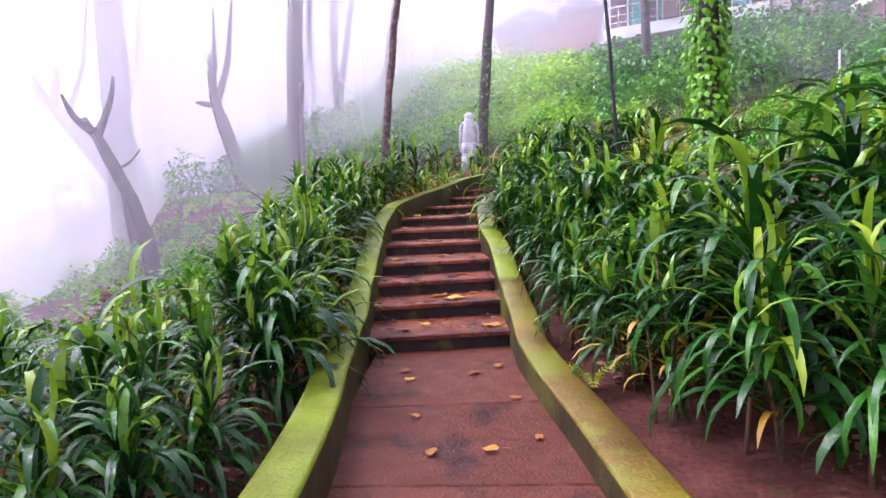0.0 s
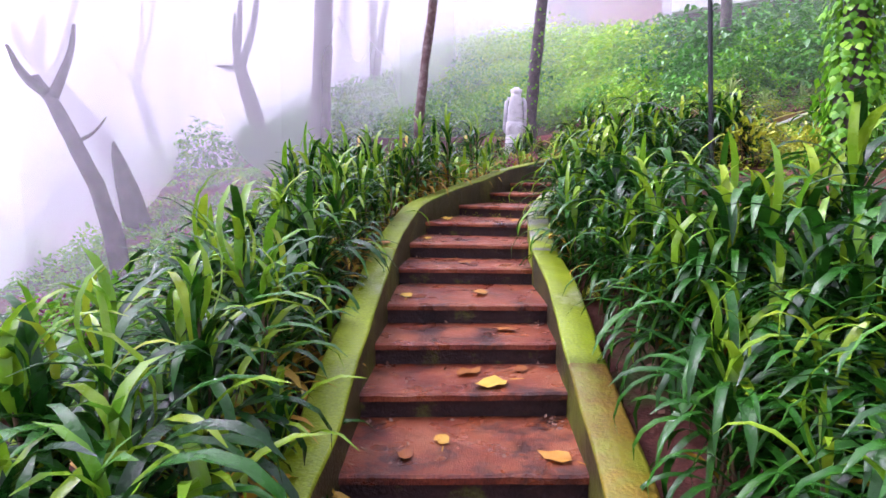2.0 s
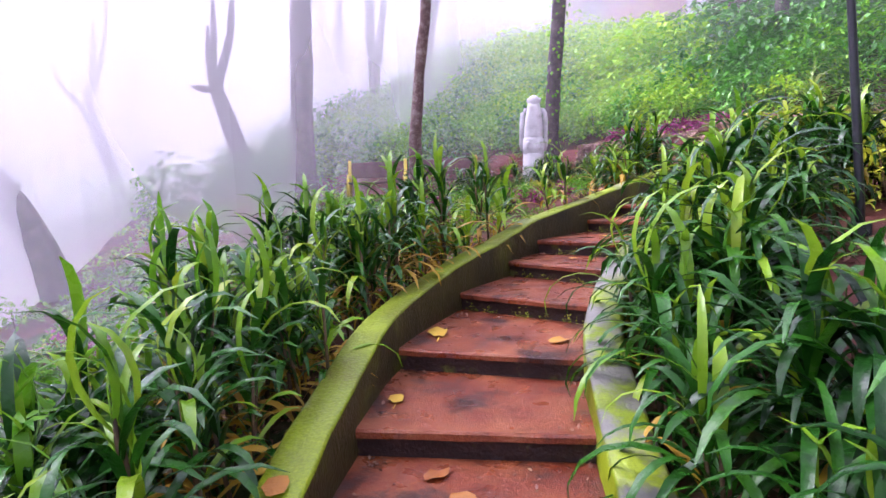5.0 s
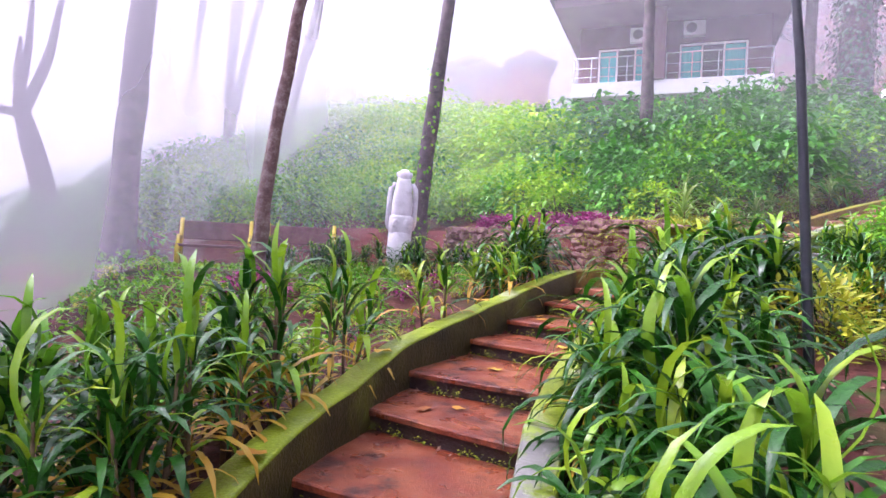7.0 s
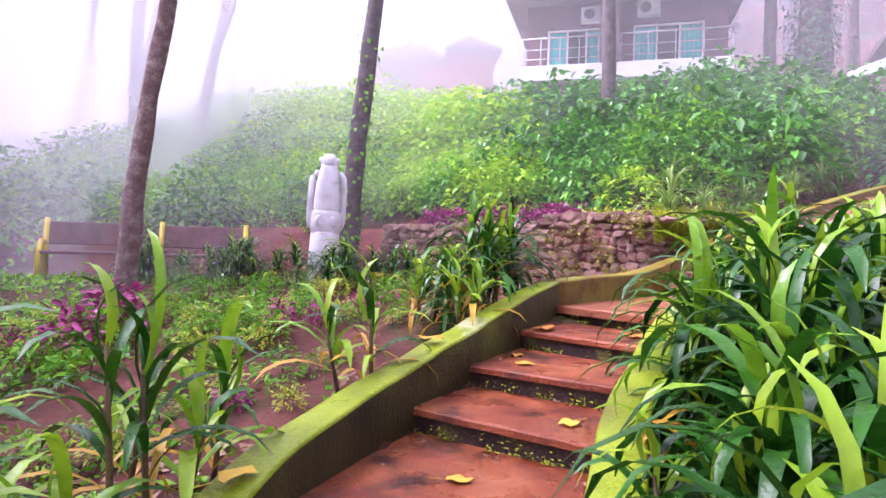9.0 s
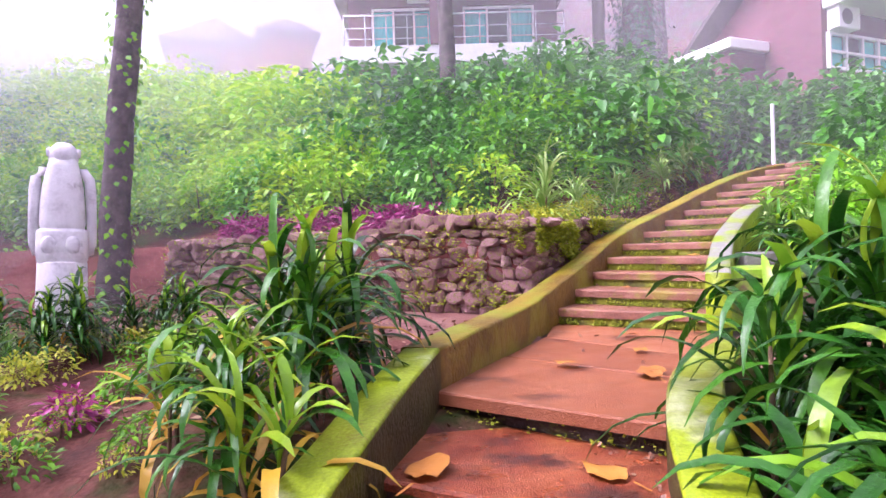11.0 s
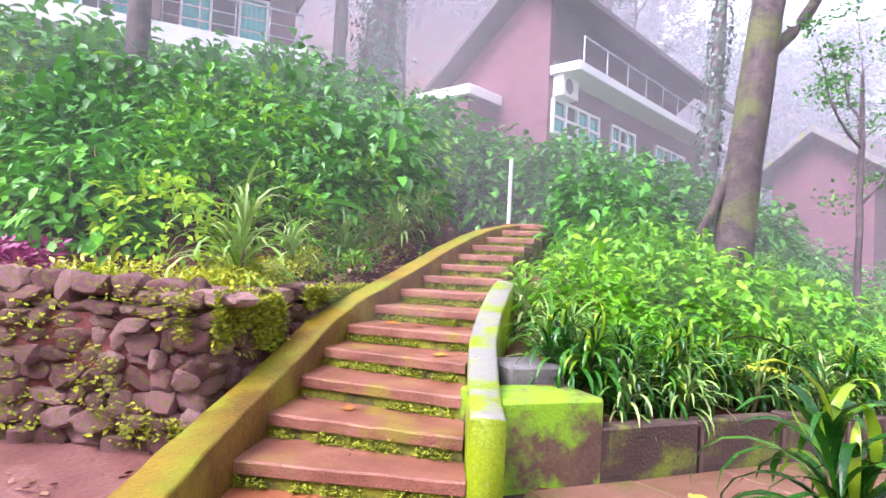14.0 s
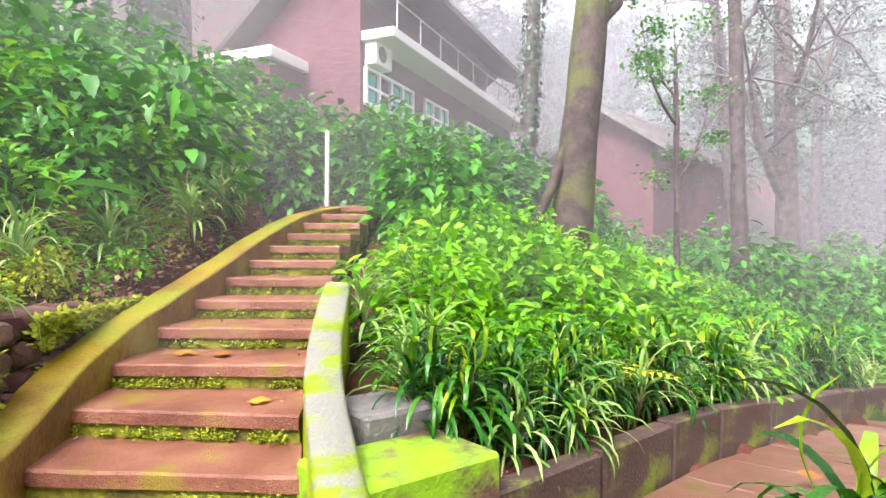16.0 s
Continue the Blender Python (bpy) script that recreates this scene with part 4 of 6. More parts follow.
child("pillar", Shape().box((2.75, -.12, 9.38), (3.4, 1.5, 12.1)).mesh("pillar", MAUVE), h1, label="mauve dividing pillar")
child("balcony", Shape().box((-.05, -.05, 8.8), (7.1, 1.55, 9.36), bevel=.02).mesh("balcony", WHITE), h1, label="white balcony slab")
child("roof", Shape().box((-.7, -.9, 12.1), (7.7, 8.6, 12.4)).add([(-.9, -1.1, 12.4), (7.9, -1.1, 12.4), (7.9, 8.8, 12.4), (-.9, 8.8, 12.4), (2.5, 4, 14.2), (4.5, 4, 14.2)],
      [(0, 1, 5, 4), (1, 2, 5), (2, 3, 4, 5), (3, 0, 4)], 1).mesh("roof", [SOFFIT, ROOFDARK]), h1)
window(h1, .75, 2.95, 9.4, 11.15, 1.55, 3)
window(h1, 3.9, 6.35, 9.4, 11.15, 1.55, 3)
aircon(h1, 2.0, 1.5, 11.3)
aircon(h1, 4.0, 1.5, 11.4)
for a, b in ((0.0, 2.7), (3.45, 7.05)):
    rail = Shape().tube([(a, 0, 10.35), (b, 0, 10.35)], [.03, .03], 8).tube([(a, 0, 9.95), (b, 0, 9.95)], [.014, .014], 6).tube([(a, 0, 9.6), (b, 0, 9.6)], [.014, .014], 6)
    n = int((b - a) / .9) + 1
    for i in range(n + 1):
        rail.tube([(a + (b - a) * i / n, 0, 9.34), (a + (b - a) * i / n, 0, 10.35)], [.022, .022], 6)
    child("railing", rail.mesh("railing", STEEL, True), h1, label="steel balcony railing")

hp = thing("pink_house", None, frame_at(-4.6, 44, 7, .6, 1.6), "pale pink flat-roofed house fading into mist", "house")
child("wall", Shape().box((0, 0, 4), (4.6, 6, 12.0)).mesh("wall", PINK), hp)
child("wing", Shape().box((4.6, -1.0, 4), (7.0, 5, 12.5)).mesh("wing", PINK), hp)
for x0, x1, y0, y1, z0, rise in ((-.45, 4.7, -.5, 6.5, 12.0, 2.1), (4.2, 7.4, -1.5, 5.5, 12.5, 1.6)):
    xm, ya, yb = (x0 + x1) / 2, y0 + 2.2, y1 - 2.2
    child("roof", Shape().box((x0, y0, z0), (x1, y1, z0 + .16)).add([(x0, y0, z0 + .16), (x1, y0, z0 + .16), (x1, y1, z0 + .16), (x0, y1, z0 + .16), (xm, ya, z0 + rise), (xm, yb, z0 + rise)], [(0, 1, 4), (1, 2, 5, 4), (2, 3, 5), (3, 0, 4, 5)]).mesh("roof", ROOFDARK), hp)
child("window", Shape().box((1.0, -.04, 10.2), (2.3, .05, 11.5)).mesh("window", ROOFDARK), hp, label="dark window opening")

h2 = thing("brick_house", None, frame_at(14.05, 23.4, .99, .14), "red brick gabled house with white window frames", "house")
g = Shape()
g.add([(0, 0, 3), (0, 3.5, 3), (0, 3.5, 8.75), (0, .7, 10.9), (0, .05, 10.6), (.2, 0, 3), (.2, 3.5, 3), (.2, 3.5, 8.75), (.2, .7, 10.9), (.2, .05, 10.6)],
      [(0, 1, 2, 3, 4)[::-1], (5, 6, 7, 8, 9), (0, 4, 9, 5), (4, 3, 8, 9), (3, 2, 7, 8), (2, 1, 6, 7)])
child("gable", g.mesh("gable", BRICK), h2)
w = Shape().box((.2, 0, 3), (12, .2, 7.07)).box((.2, 0, 8.0), (12, .2, 8.6)).box((2.7, 0, 7.07), (3.45, .2, 8.0)).box((5.15, 0, 7.07), (6.8, .2, 8.0)).box((9.5, 0, 7.07), (12, .2, 8.0)).box((.2, 1.2, 8.6), (12, 1.4, 10.6)).box((11.8, .2, 3), (12, 3.5, 8.6)).box((.2, 3.3, 3), (11.8, 3.5, 8.7))
child("wall", w.mesh("wall", BRICK), h2)
child("balcony", Shape().box((.05, -.85, 8.58), (12, 1.2, 8.82), bevel=.02).mesh("balcony", WHITE), h2, label="white balcony edge")
child("loft_window", Shape().box((1.2, 1.12, 8.95), (3.0, 1.2, 9.75), bevel=.01).mesh("loft_window", GREYCON), h2, label="pale loft window under the eaves")
rf = Shape()
for ya, za in ((-1.35, 9.95), (4.05, 8.45)):
    v = [(-.6, ya, za), (12.6, ya, za), (12.6, .75, 11.15), (-.6, .75, 11.15)]
    rf.add(v + [(a, b, c + .16) for a, b, c in v], [(0, 1, 2, 3), (4, 5, 6, 7), (0, 1, 5, 4), (1, 2, 6, 5), (2, 3, 7, 6), (3, 0, 4, 7)])
child("roof", rf.mesh("roof", ROOFDARK), h2)
window(h2, .12, 2.7, 7.07, 8.0, -.03, 4, rail=True)
window(h2, 3.45, 5.15, 7.07, 8.0, -.03, 3, rail=True)
window(h2, 6.8, 9.5, 7.07, 8.0, -.03, 4, rail=True)
aircon(h2, .15, 0, 8.03)
child("annex", Shape().box((-1.3, 1.65, 3), (-.0, 3.4, 7.95)).mesh("annex", BRICK), h2)
child("annex_cap", Shape().box((-1.45, 1.5, 7.95), (-.0, 3.6, 8.22), bevel=.02).mesh("annex_cap", WHITE), h2, label="white annex coping")
lr = Shape().tube([(.3, -.8, 9.5), (11.9, -.8, 9.5)], [.025, .025], 6)
for i in range(10):
    lr.tube([(.3 + i * 1.28, -.8, 8.8), (.3 + i * 1.28, -.8, 9.5)], [.02, .02], 6)
child("railing", lr.mesh("railing", STEEL), h2)

h3 = thing("brick_outbuilding", None, frame_at(26.6, 19.4, .978, -.206), "small red brick building with pitched roof and pale bargeboards", "building")
g = Shape()
g.add([(0, 0, 1), (0, 3.7, 1), (0, 3.7, 7.9), (0, 1.85, 9.1), (0, 0, 7.9), (.2, 0, 1), (.2, 3.7, 1), (.2, 3.7, 7.9), (.2, 1.85, 9.1), (.2, 0, 7.9)],
      [(0, 1, 2, 3, 4)[::-1], (5, 6, 7, 8, 9), (0, 4, 9, 5), (4, 3, 8, 9), (3, 2, 7, 8), (2, 1, 6, 7)])
child("gable", g.mesh("gable", BRICK), h3)
child("wall", Shape().box((.2, 0, 1), (9, .2, 7.9)).box((.2, 3.5, 1), (9, 3.7, 7.9)).box((8.8, .2, 1), (9, 3.5, 7.9)).box((3.2, -.5, 1), (6.5, 0, 7.3)).mesh("wall", BRICK), h3)
rf = Shape()
for ya, za in ((-.8, 7.35), (4.5, 7.35)):
    v = [(-.6, ya, za), (9.6, ya, za), (9.6, 1.85, 9.15), (-.6, 1.85, 9.15)]
    rf.add(v + [(a, b, c + .14) for a, b, c in v], [(0, 1, 2, 3), (4, 5, 6, 7), (0, 1, 5, 4), (1, 2, 6, 5), (2, 3, 7, 6), (3, 0, 4, 7)])
child("roof", rf.mesh("roof", ROOFDARK), h3)
for i in range(9):
    child("rafter_end", Shape().box((i * 1.15, -.95, 7.2), (i * 1.15 + .12, -.2, 7.42), bevel=.01).mesh("rafter_end", GREYCON), h3)
for ya, yb in ((-.85, 1.85), (4.55, 1.85)):
    s = Shape().add([(-.66, ya, 7.25), (-.66, yb, 9.07), (-.66, yb, 9.33), (-.66, ya, 7.5), (-.60, ya, 7.25), (-.60, yb, 9.07), (-.60, yb, 9.33), (-.60, ya, 7.5)],
                    [(0, 1, 2, 3), (7, 6, 5, 4), (0, 4, 5, 1), (1, 5, 6, 2), (2, 6, 7, 3), (3, 7, 4, 0)])
    child("bargeboard", s.mesh("bargeboard", GREYCON), h3)
window(h3, 7.0, 7.9, 4.6, 6.6, -.04, 1, False)

# ---- statue, benches, lamp post, post, bin ----
sb = Shape()
N = 32


def ring_stack(rings, n, power=2.6):
    """Stacked rounded-square rings (height, half width, half depth, shift back)."""
    v = []
    for z, a, b, c in rings:
        for j in range(n):
            w = 2 * math.pi * j / n
            ca, sa = math.cos(w), math.sin(w)
            q = (abs(ca) ** power + abs(sa) ** power) ** (-1 / power)
            v.append((a * q * ca, b * q * sa + c, z))
    m = len(rings)
    sb.add(v, [(i * n + j, i * n + (j + 1) % n, (i + 1) * n + (j + 1) % n, (i + 1) * n + j) for i in range(m - 1) for j in range(n)] + [tuple(range((m - 1) * n, m * n))])


ring_stack([(0, .35, .35, 0), (.28, .35, .35, 0), (.285, .375, .375, 0), (.30, .385, .385, 0), (.84, .365, .365, 0), (.86, .35, .35, 0)], N, 2.1)
ring_stack([(.84, .34, .30, 0), (.87, .37, .32, 0), (1.05, .38, .325, 0), (1.2, .375, .31, 0), (1.225, .36, .30, 0), (1.24, .315, .265, 0), (1.255, .32, .27, 0), (1.3, .335, .275, 0),
            (1.5, .325, .265, 0), (1.72, .30, .25, 0), (1.86, .265, .23, .01), (1.97, .23, .21, .02), (2.06, .20, .19, .03)], N, 3.2)
ring_stack([(1.99, .19, .18, .03), (2.05, .215, .2, .03), (2.14, .215, .2, .03), (2.20, .18, .17, .03), (2.25, .11, .11, .03), (2.265, .03, .03, .03)], N, 2.4)
for sx in (-1, 1):
    sb.tube([(sx * .23, 0, 1.93), (sx * .31, .0, 1.91), (sx * .385, .0, 1.82), (sx * .405, .0, 1.68), (sx * .415, .01, 1.45), (sx * .425, .03, 1.2), (sx * .425, .08, 1.06), (sx * .40, .14, .98), (sx * .36, .18, .95)], [.03, .065, .082, .085, .08, .076, .07, .06, .04], 12)
    sb.tube([(sx * .19, .03, 2.13), (sx * .225, .03, 2.15), (sx * .25, .03, 2.15)], [.045, .06, .035], 12)
    sb.tube([(sx * .16, -.29, 1.05), (sx * .16, -.325, 1.05), (sx * .16, -.335, 1.05)], [.12, .09, .04], 12)
st = thing("statue", sb.mesh("statue", WHITESTONE, True), Matrix.Translation((-1.62, 19.0, 2.0)) @ Matrix.Rotation(.22, 4, "Z") @ Matrix.Rotation(radians(2), 4, "Y") @ Matrix.Diagonal((.68, .72, .98, 1)), "white-painted stone animal statue seen from behind on a round base", "statue")


def bench(x, y, turn):
    b = thing("park_bench", None, Matrix.Translation((x, y, ground(x, y) - .02)) @ Matrix.Rotation(turn, 4, "Z"), "dull red board bench on yellow concrete supports", "bench", "benches by the bank")
    child("seat", Shape().box((-.85, -.25, .42), (.85, .2, .48), bevel=.01).mesh("seat", BENCHRED), b)
    child("backrest", Shape().box((-.85, .2, .62), (.85, .26, 1.05), bevel=.01, m=Matrix.Rotation(-.1, 4, "X")).mesh("backrest", BENCHRED), b)
    for sx in (-.78, .78):
        s = Shape().tube([(sx, .22, 0), (sx, .2, .5), (sx, .3, 1.08)], [.055, .05, .045], 8).tube([(sx, -.22, 0), (sx, -.22, .44), (sx, -.05, .66), (sx, .22, .62)], [.05, .05, .045, .045], 8)
        child("support", s.mesh("support", YELLOWP, True), b, label="curved yellow support")


bench(-6.1, 19.6, .35)
bench(-4.2, 20.0, .2)
lp = thing("lamp_post", None, Matrix.Translation((3.05, 10.9, ground(3.05, 10.9))), "tall black metal lamp post leaning a little", "lamp post")
child("pole", Shape().tube([(0, 0, -.2), (0, 0, .3), (-.1, .12, 2.5), (-.28, .3, 5.0), (-.5, .5, 7.4)], [.046, .038, .034, .032, .03], 12).mesh("pole", POLE, True), lp)
child("base_box", Shape().box((-.08, -.08, -.1), (.08, .08, .12), bevel=.015).mesh("base_box", POLE), lp)
wp = thing("white_post", None, Matrix.Translation((9.72, 20.5, ground(9.72, 20.5))), "thin white painted post at the top of the steps", "post")
child("pole", Shape().box((-.026, -.026, -.3), (.026, .026, 5.36 - ground(9.72, 20.5)), bevel=.006).mesh("pole", WHITE), wp)
child("foot", Shape().box((-.1, -.1, -.3), (.1, .1, .12), bevel=.02).mesh("foot", GREYCON), wp)
ob_ = thing("garden_bin", None, Matrix.Translation((-15.3, 22.4, ground(-15.3, 22.4))), "rounded orange litter bin in the mist", "bin")
child("body", Shape().tube([(0, 0, 0), (0, 0, .25), (0, 0, .5), (0, 0, .62)], [.18, .3, .3, .14], 16).mesh("body", ORANGE, True), ob_)
child("lid", Shape().tube([(0, 0, .62), (0, 0, .68), (0, 0, .72)], [.17, .15, .04], 16).mesh("lid", ORANGE, True), ob_)
vb = thing("valley_shed", None, frame_at(-24, 12, .5, .9), "pale low shed with a teal roof down the slope", "shed")
zz = ground(-24, 12)
child("wall", Shape().box((0, -3, zz - 1), (5, 0, zz + 1.6)).mesh("wall", WHITE), vb)
child("roof", Shape().add([(-.3, -3.3, zz + 1.6), (5.3, -3.3, zz + 1.6), (5.3, .3, zz + 1.6), (-.3, .3, zz + 1.6), (-.3, -1.5, zz + 2.3), (5.3, -1.5, zz + 2.3)], [(0, 1, 5, 4), (2, 3, 4, 5), (0, 4, 3), (1, 2, 5), (0, 3, 2, 1)]).mesh("roof", CURTAIN), vb)

# ---- planting ----
rng = random.Random(11)
LOW = [strap_plant(20 + i, .92 + .08 * i, 40, .86, light=.22, old=.24, label="dark green strap-leaf plant with yellowing lower leaves by the steps") for i in range(4)]
LOWB = [strap_plant(30 + i, .95 + .08 * i, 70, .88, light=.16, old=.12, joined=True, label="dark green strap-leaf plant in the bed beside the steps") for i in range(4)]
TALL = [strap_plant(40 + i, .66 + .06 * i, 48, 1.0, light=.10, old=.03, droop=True, label="lush glossy strap-leaf clump arching over the curb") for i in range(4)]
TALLB = [strap_plant(50 + i, .74 + .06 * i, 90, 1.0, light=.06, old=.03, droop=True, joined=True, label="lush glossy strap-leaf clump in the bed") for i in range(4)]
SUNNY = [strap_plant(60 + i, .5, 30, .9, light=.75, old=.2, label="yellow-green strap-leaf plant with a reddish new shoot") for i in range(2)]
PALE = [strap_plant(70 + i, .25, 56, .72, light=.3, old=.02, pale=True, joined=True, label="pale striped strap-leaf plant on the bank edge") for i in range(2)]


def beside(line, y, off, side):
    """A point off the side wall at that y, on the outside."""
    xs = [p[0] for p in line]
    ys = [p[1] for p in line]
    x = float(np.interp(y, ys, xs))
    return x + side * off, y


y = 3.0
while y < 13.6:
    for off, kind in ((.46, 0), (.78, 1), (1.12, 1), (1.5, 1)):
        if off > 1.4 and rng.random() < .5 or off > .9 and y < 5.5 or y > 10.6 and (off > .7 or rng.random() < .3):
            continue
        x, yy = beside(LEFT_LOW, y + rng.uniform(-.18, .18), off + rng.uniform(-.1, .1), -1)
        put(rng.choice((LOWB if kind else LOW) if rng.random() < .8 else SUNNY), x, yy, rng.uniform(0, 6.28), rng.uniform(.8, 1.12))
    y += rng.uniform(.34, .46)
for i in range(9):
    x, y = beside(RIGHT_LOW, 1.4 + i * .3, rng.uniform(.6, 1.5), 1)
    put(rng.choice(LOWB), x, y, rng.uniform(0, 6.28), rng.uniform(.55, .85))
y = 4.0
while y < 13.1:
    for off, kind in ((.46, 0), (.8, 1), (1.2, 1), (1.65, 1)):
        if off > 1.5 and y > 5.5 or off > 1.1 and y > 5.5 and rng.random() < .5:
            continue
        x, yy = beside(RIGHT_LOW, y + rng.uniform(-.18, .18), off + .22 * smooth01(7, 5.5, y) + rng.uniform(-.1, .1), 1)
        put(rng.choice(TALLB if kind else SUNNY if y > 10.8 and int(y * 10) % 2 else TALL), x, yy, rng.uniform(0, 6.28), rng.uniform(.75, 1.05) + .1 * kind)
    y += rng.uniform(.40, .52)
for x, y, sz in ((3.55, 2.2, .8), (3.75, 2.6, 1.15), (4.2, 3.1, 1.3), (3.1, 3.3, .75), (3.3, 3.7, .9), (4.7, 2.2, 1.3), (4.2, 4.1, 1.1), (5.0, 3.4, 1.4), (3.5, 4.4, .9), (5.6, 4.4, 1.2), (4.9, 4.6, 1.1), (3.9, 1.9, .8), (4.4, 2.6, 1.2), (3.7, 3.3, 1.0), (3.0, 4.0, .8), (4.0, 4.8, 1.0), (4.6, 3.8, 1.3), (5.5, 3.0, 1.4)):
    put(rng.choice(TALLB), x, y, rng.uniform(0, 6.28), sz)
for x, y, sz in ((-.35, 4.6, 1.1), (-.3, 5.3, 1.1), (-.75, 5.5, 1.0), (-.05, 4.2, 1.0), (-.85, 4.9, .8), (-.65, 6.1, .9), (-1.0, 6.7, .85), (-1.2, 5.8, .8)):
    put(rng.choice(TALLB), x, y, rng.uniform(0, 6.28), sz)
for x, y, sz in ((.75, 1.5, .7), (.6, 2.1, .8), (.2, 2.3, .9), (-.3, 1.7, .8), (-.9, 2.0, .8), (.35, 2.9, .9), (-.5, 1.3, .8), (-1.3, 1.5, .8), (.0, 2.0, .8)):
    put(rng.choice(LOWB), x, y, rng.uniform(0, 6.28), sz)
for x, y, sz in ((1.05, 1.6, .62), (.95, 1.2, .6), (.85, 2.4, .9), (.7, .9, .7), (.35, 1.5, .9), (-.1, 1.1, .9), (.6, 2.9, .95), (.4, 3.5, .9)):
    put(rng.choice(TALLB), x, y, rng.uniform(0, 6.28), sz)
for x, y, sz in ((1.0, 14.2, .9), (1.35, 14.75, .85), (.65, 13.9, .7)):
    put(rng.choice(TALLB), x, y, rng.uniform(0, 6.28), sz)
for x, y, sz in ((1.0, 14.6, 1.1), (.75, 13.8, .9), (1.25, 14.95, .9), (.3, 14.3, .8), (.55, 14.9, .7), (.9, 13.5, .9)):
    put(rng.choice(SUNNY), x, y, rng.uniform(0, 6.28), sz)
for i in range(44):
    t = i / 43
    put(rng.choice(PALE if rng.random() < .6 else TALLB), .9 - 5.6 * t + rng.uniform(-.1, .1), 16.7 + 1.5 * t + rng.uniform(-.4, .4), rng.uniform(0, 6.28), rng.uniform(.42, .62))
for x, y, sz, k in ((3.55, 13.6, .7, 1), (3.5, 13.25, .65, 1), (3.9, 13.3, .9, 1), (4.98, 13.95, .95, 1), (5.2, 13.75, .9, 1), (4.85, 13.75, .8, 0), (5.6, 13.5, .8, 1), (3.5, 12.7, 1.1, 1), (2.8, 12.6, .6, 0)):
    put(rng.choice((SUNNY, TALLB)[k]), x, y, rng.uniform(0, 6.28), sz)
for i in range(30):
    x = 5.75 + i * .3
    put(rng.choice(PALE), x, float(np.interp(x, WALL_X, WALL_Y)) + rng.uniform(.28, .55), rng.uniform(0, 6.28), rng.uniform(.75, 1.1))
for i in range(30):
    x = 5.6 + i * .2
    put(rng.choice(TALLB + LOWB[:1]), x, float(np.interp(x, WALL_X, WALL_Y)) + rng.uniform(.26, .8), rng.uniform(0, 6.28), rng.uniform(.42, .62))
for x, y in ((6.3, 16.6), (6.6, 17.0), (6.0, 16.2), (5.1, 19.0), (5.9, 19.3), (6.3, 19.6), (6.9, 19.9), (7.6, 20.5), (7.2, 20.1), (8.2, 20.9)):
    put(PALE[0], x, y, rng.uniform(0, 6.28), 1.2)
for o in LOW + TALL + SUNNY + PALE + LOWB + TALLB:
    away(o)

HEDGE = [shrub(100 + i, BUSH, 520, (.66, .66, .92), .165, "dark green broad-leaved shrub in the hillside hedge", "hillside hedge shrubs", slim=.54, droop=1.0) for i in range(4)]
BRIGHT = [shrub(120 + i, BUSHLIGHT, 620, (.62, .62, .82), .115, "bright green leafy shrub", "bright green shrubs", slim=.52, droop=.8) for i in range(4)]
LIMES = [shrub(130 + i, LIME, 460, (.62, .62, .85), .15, "lime-green leafy shrub on the hillside", "lime-green shrubs", slim=.5, droop=.8) for i in range(2)]
WEED = [shrub(140 + i, BUSHLIGHT, 120, (.26, .26, .28), .09, "low weedy seedling plant on bare earth", "weeds on the bank", name="weed", cat="weed") for i in range(3)]
PURPLE = [shrub(150 + i, MAGENTA, 150, (.24, .24, .28), .11, "magenta foliage plant above the stone wall", "magenta bedding plants", name="bedding_plant", cat="plant") for i in range(2)]
GOLD = [shrub(160 + i, YELLOWG, 130, (.2, .2, .24), .07, "yellow-leaved bedding plant on the wall top", "yellow bedding plants", name="bedding_plant", cat="plant") for i in range(2)]
CROTON = [shrub(170, YELLOWG, 420, (.5, .5, .75), .13, "yellow-green croton bush beside the path", "croton bushes", name="croton_bush", cat="bush", slim=.34, droop=.1)]


MASS = {}


def crowd(ob, x, y, turn, size, sink=0.0):
    """The foliage of a shrub, added to a mass that is built as one."""
    fo = [c for c in ob.children if "foliage" in c.name][0].data
    leaves = len(fo.polygons) // 6
    keep = leaves if fo.materials[0] is IVYDARK else int(leaves * .6)
    size *= 1 if keep == leaves else 1.12
    m = Matrix.Translation((x, y, ground(x, y) - sink)) @ Matrix.Rotation(turn, 4, "Z") @ Matrix.Diagonal((size, size, size, 1))
    co = np.empty(len(fo.vertices) * 3)
    fo.vertices.foreach_get("co", co)
    co = co.reshape(-1, 3) @ np.array(m.to_3x3()).T + np.array(m.translation)
    idx = np.empty(len(fo.polygons) * 3, dtype=int)
    fo.polygons.foreach_get("vertices", idx)
    co, idx = co[:keep * 7], idx[:keep * 18]
    MASS.setdefault(fo.materials[0].name, []).append((co, idx.reshape(-1, 3), fo.materials[0]))


def hill(s, t):
    """A point s metres up the slope behind the stone wall, t metres along it towards the statue."""
    return 3.15 + .669 * s - .744 * t, 17.75 + .744 * s + .669 * t


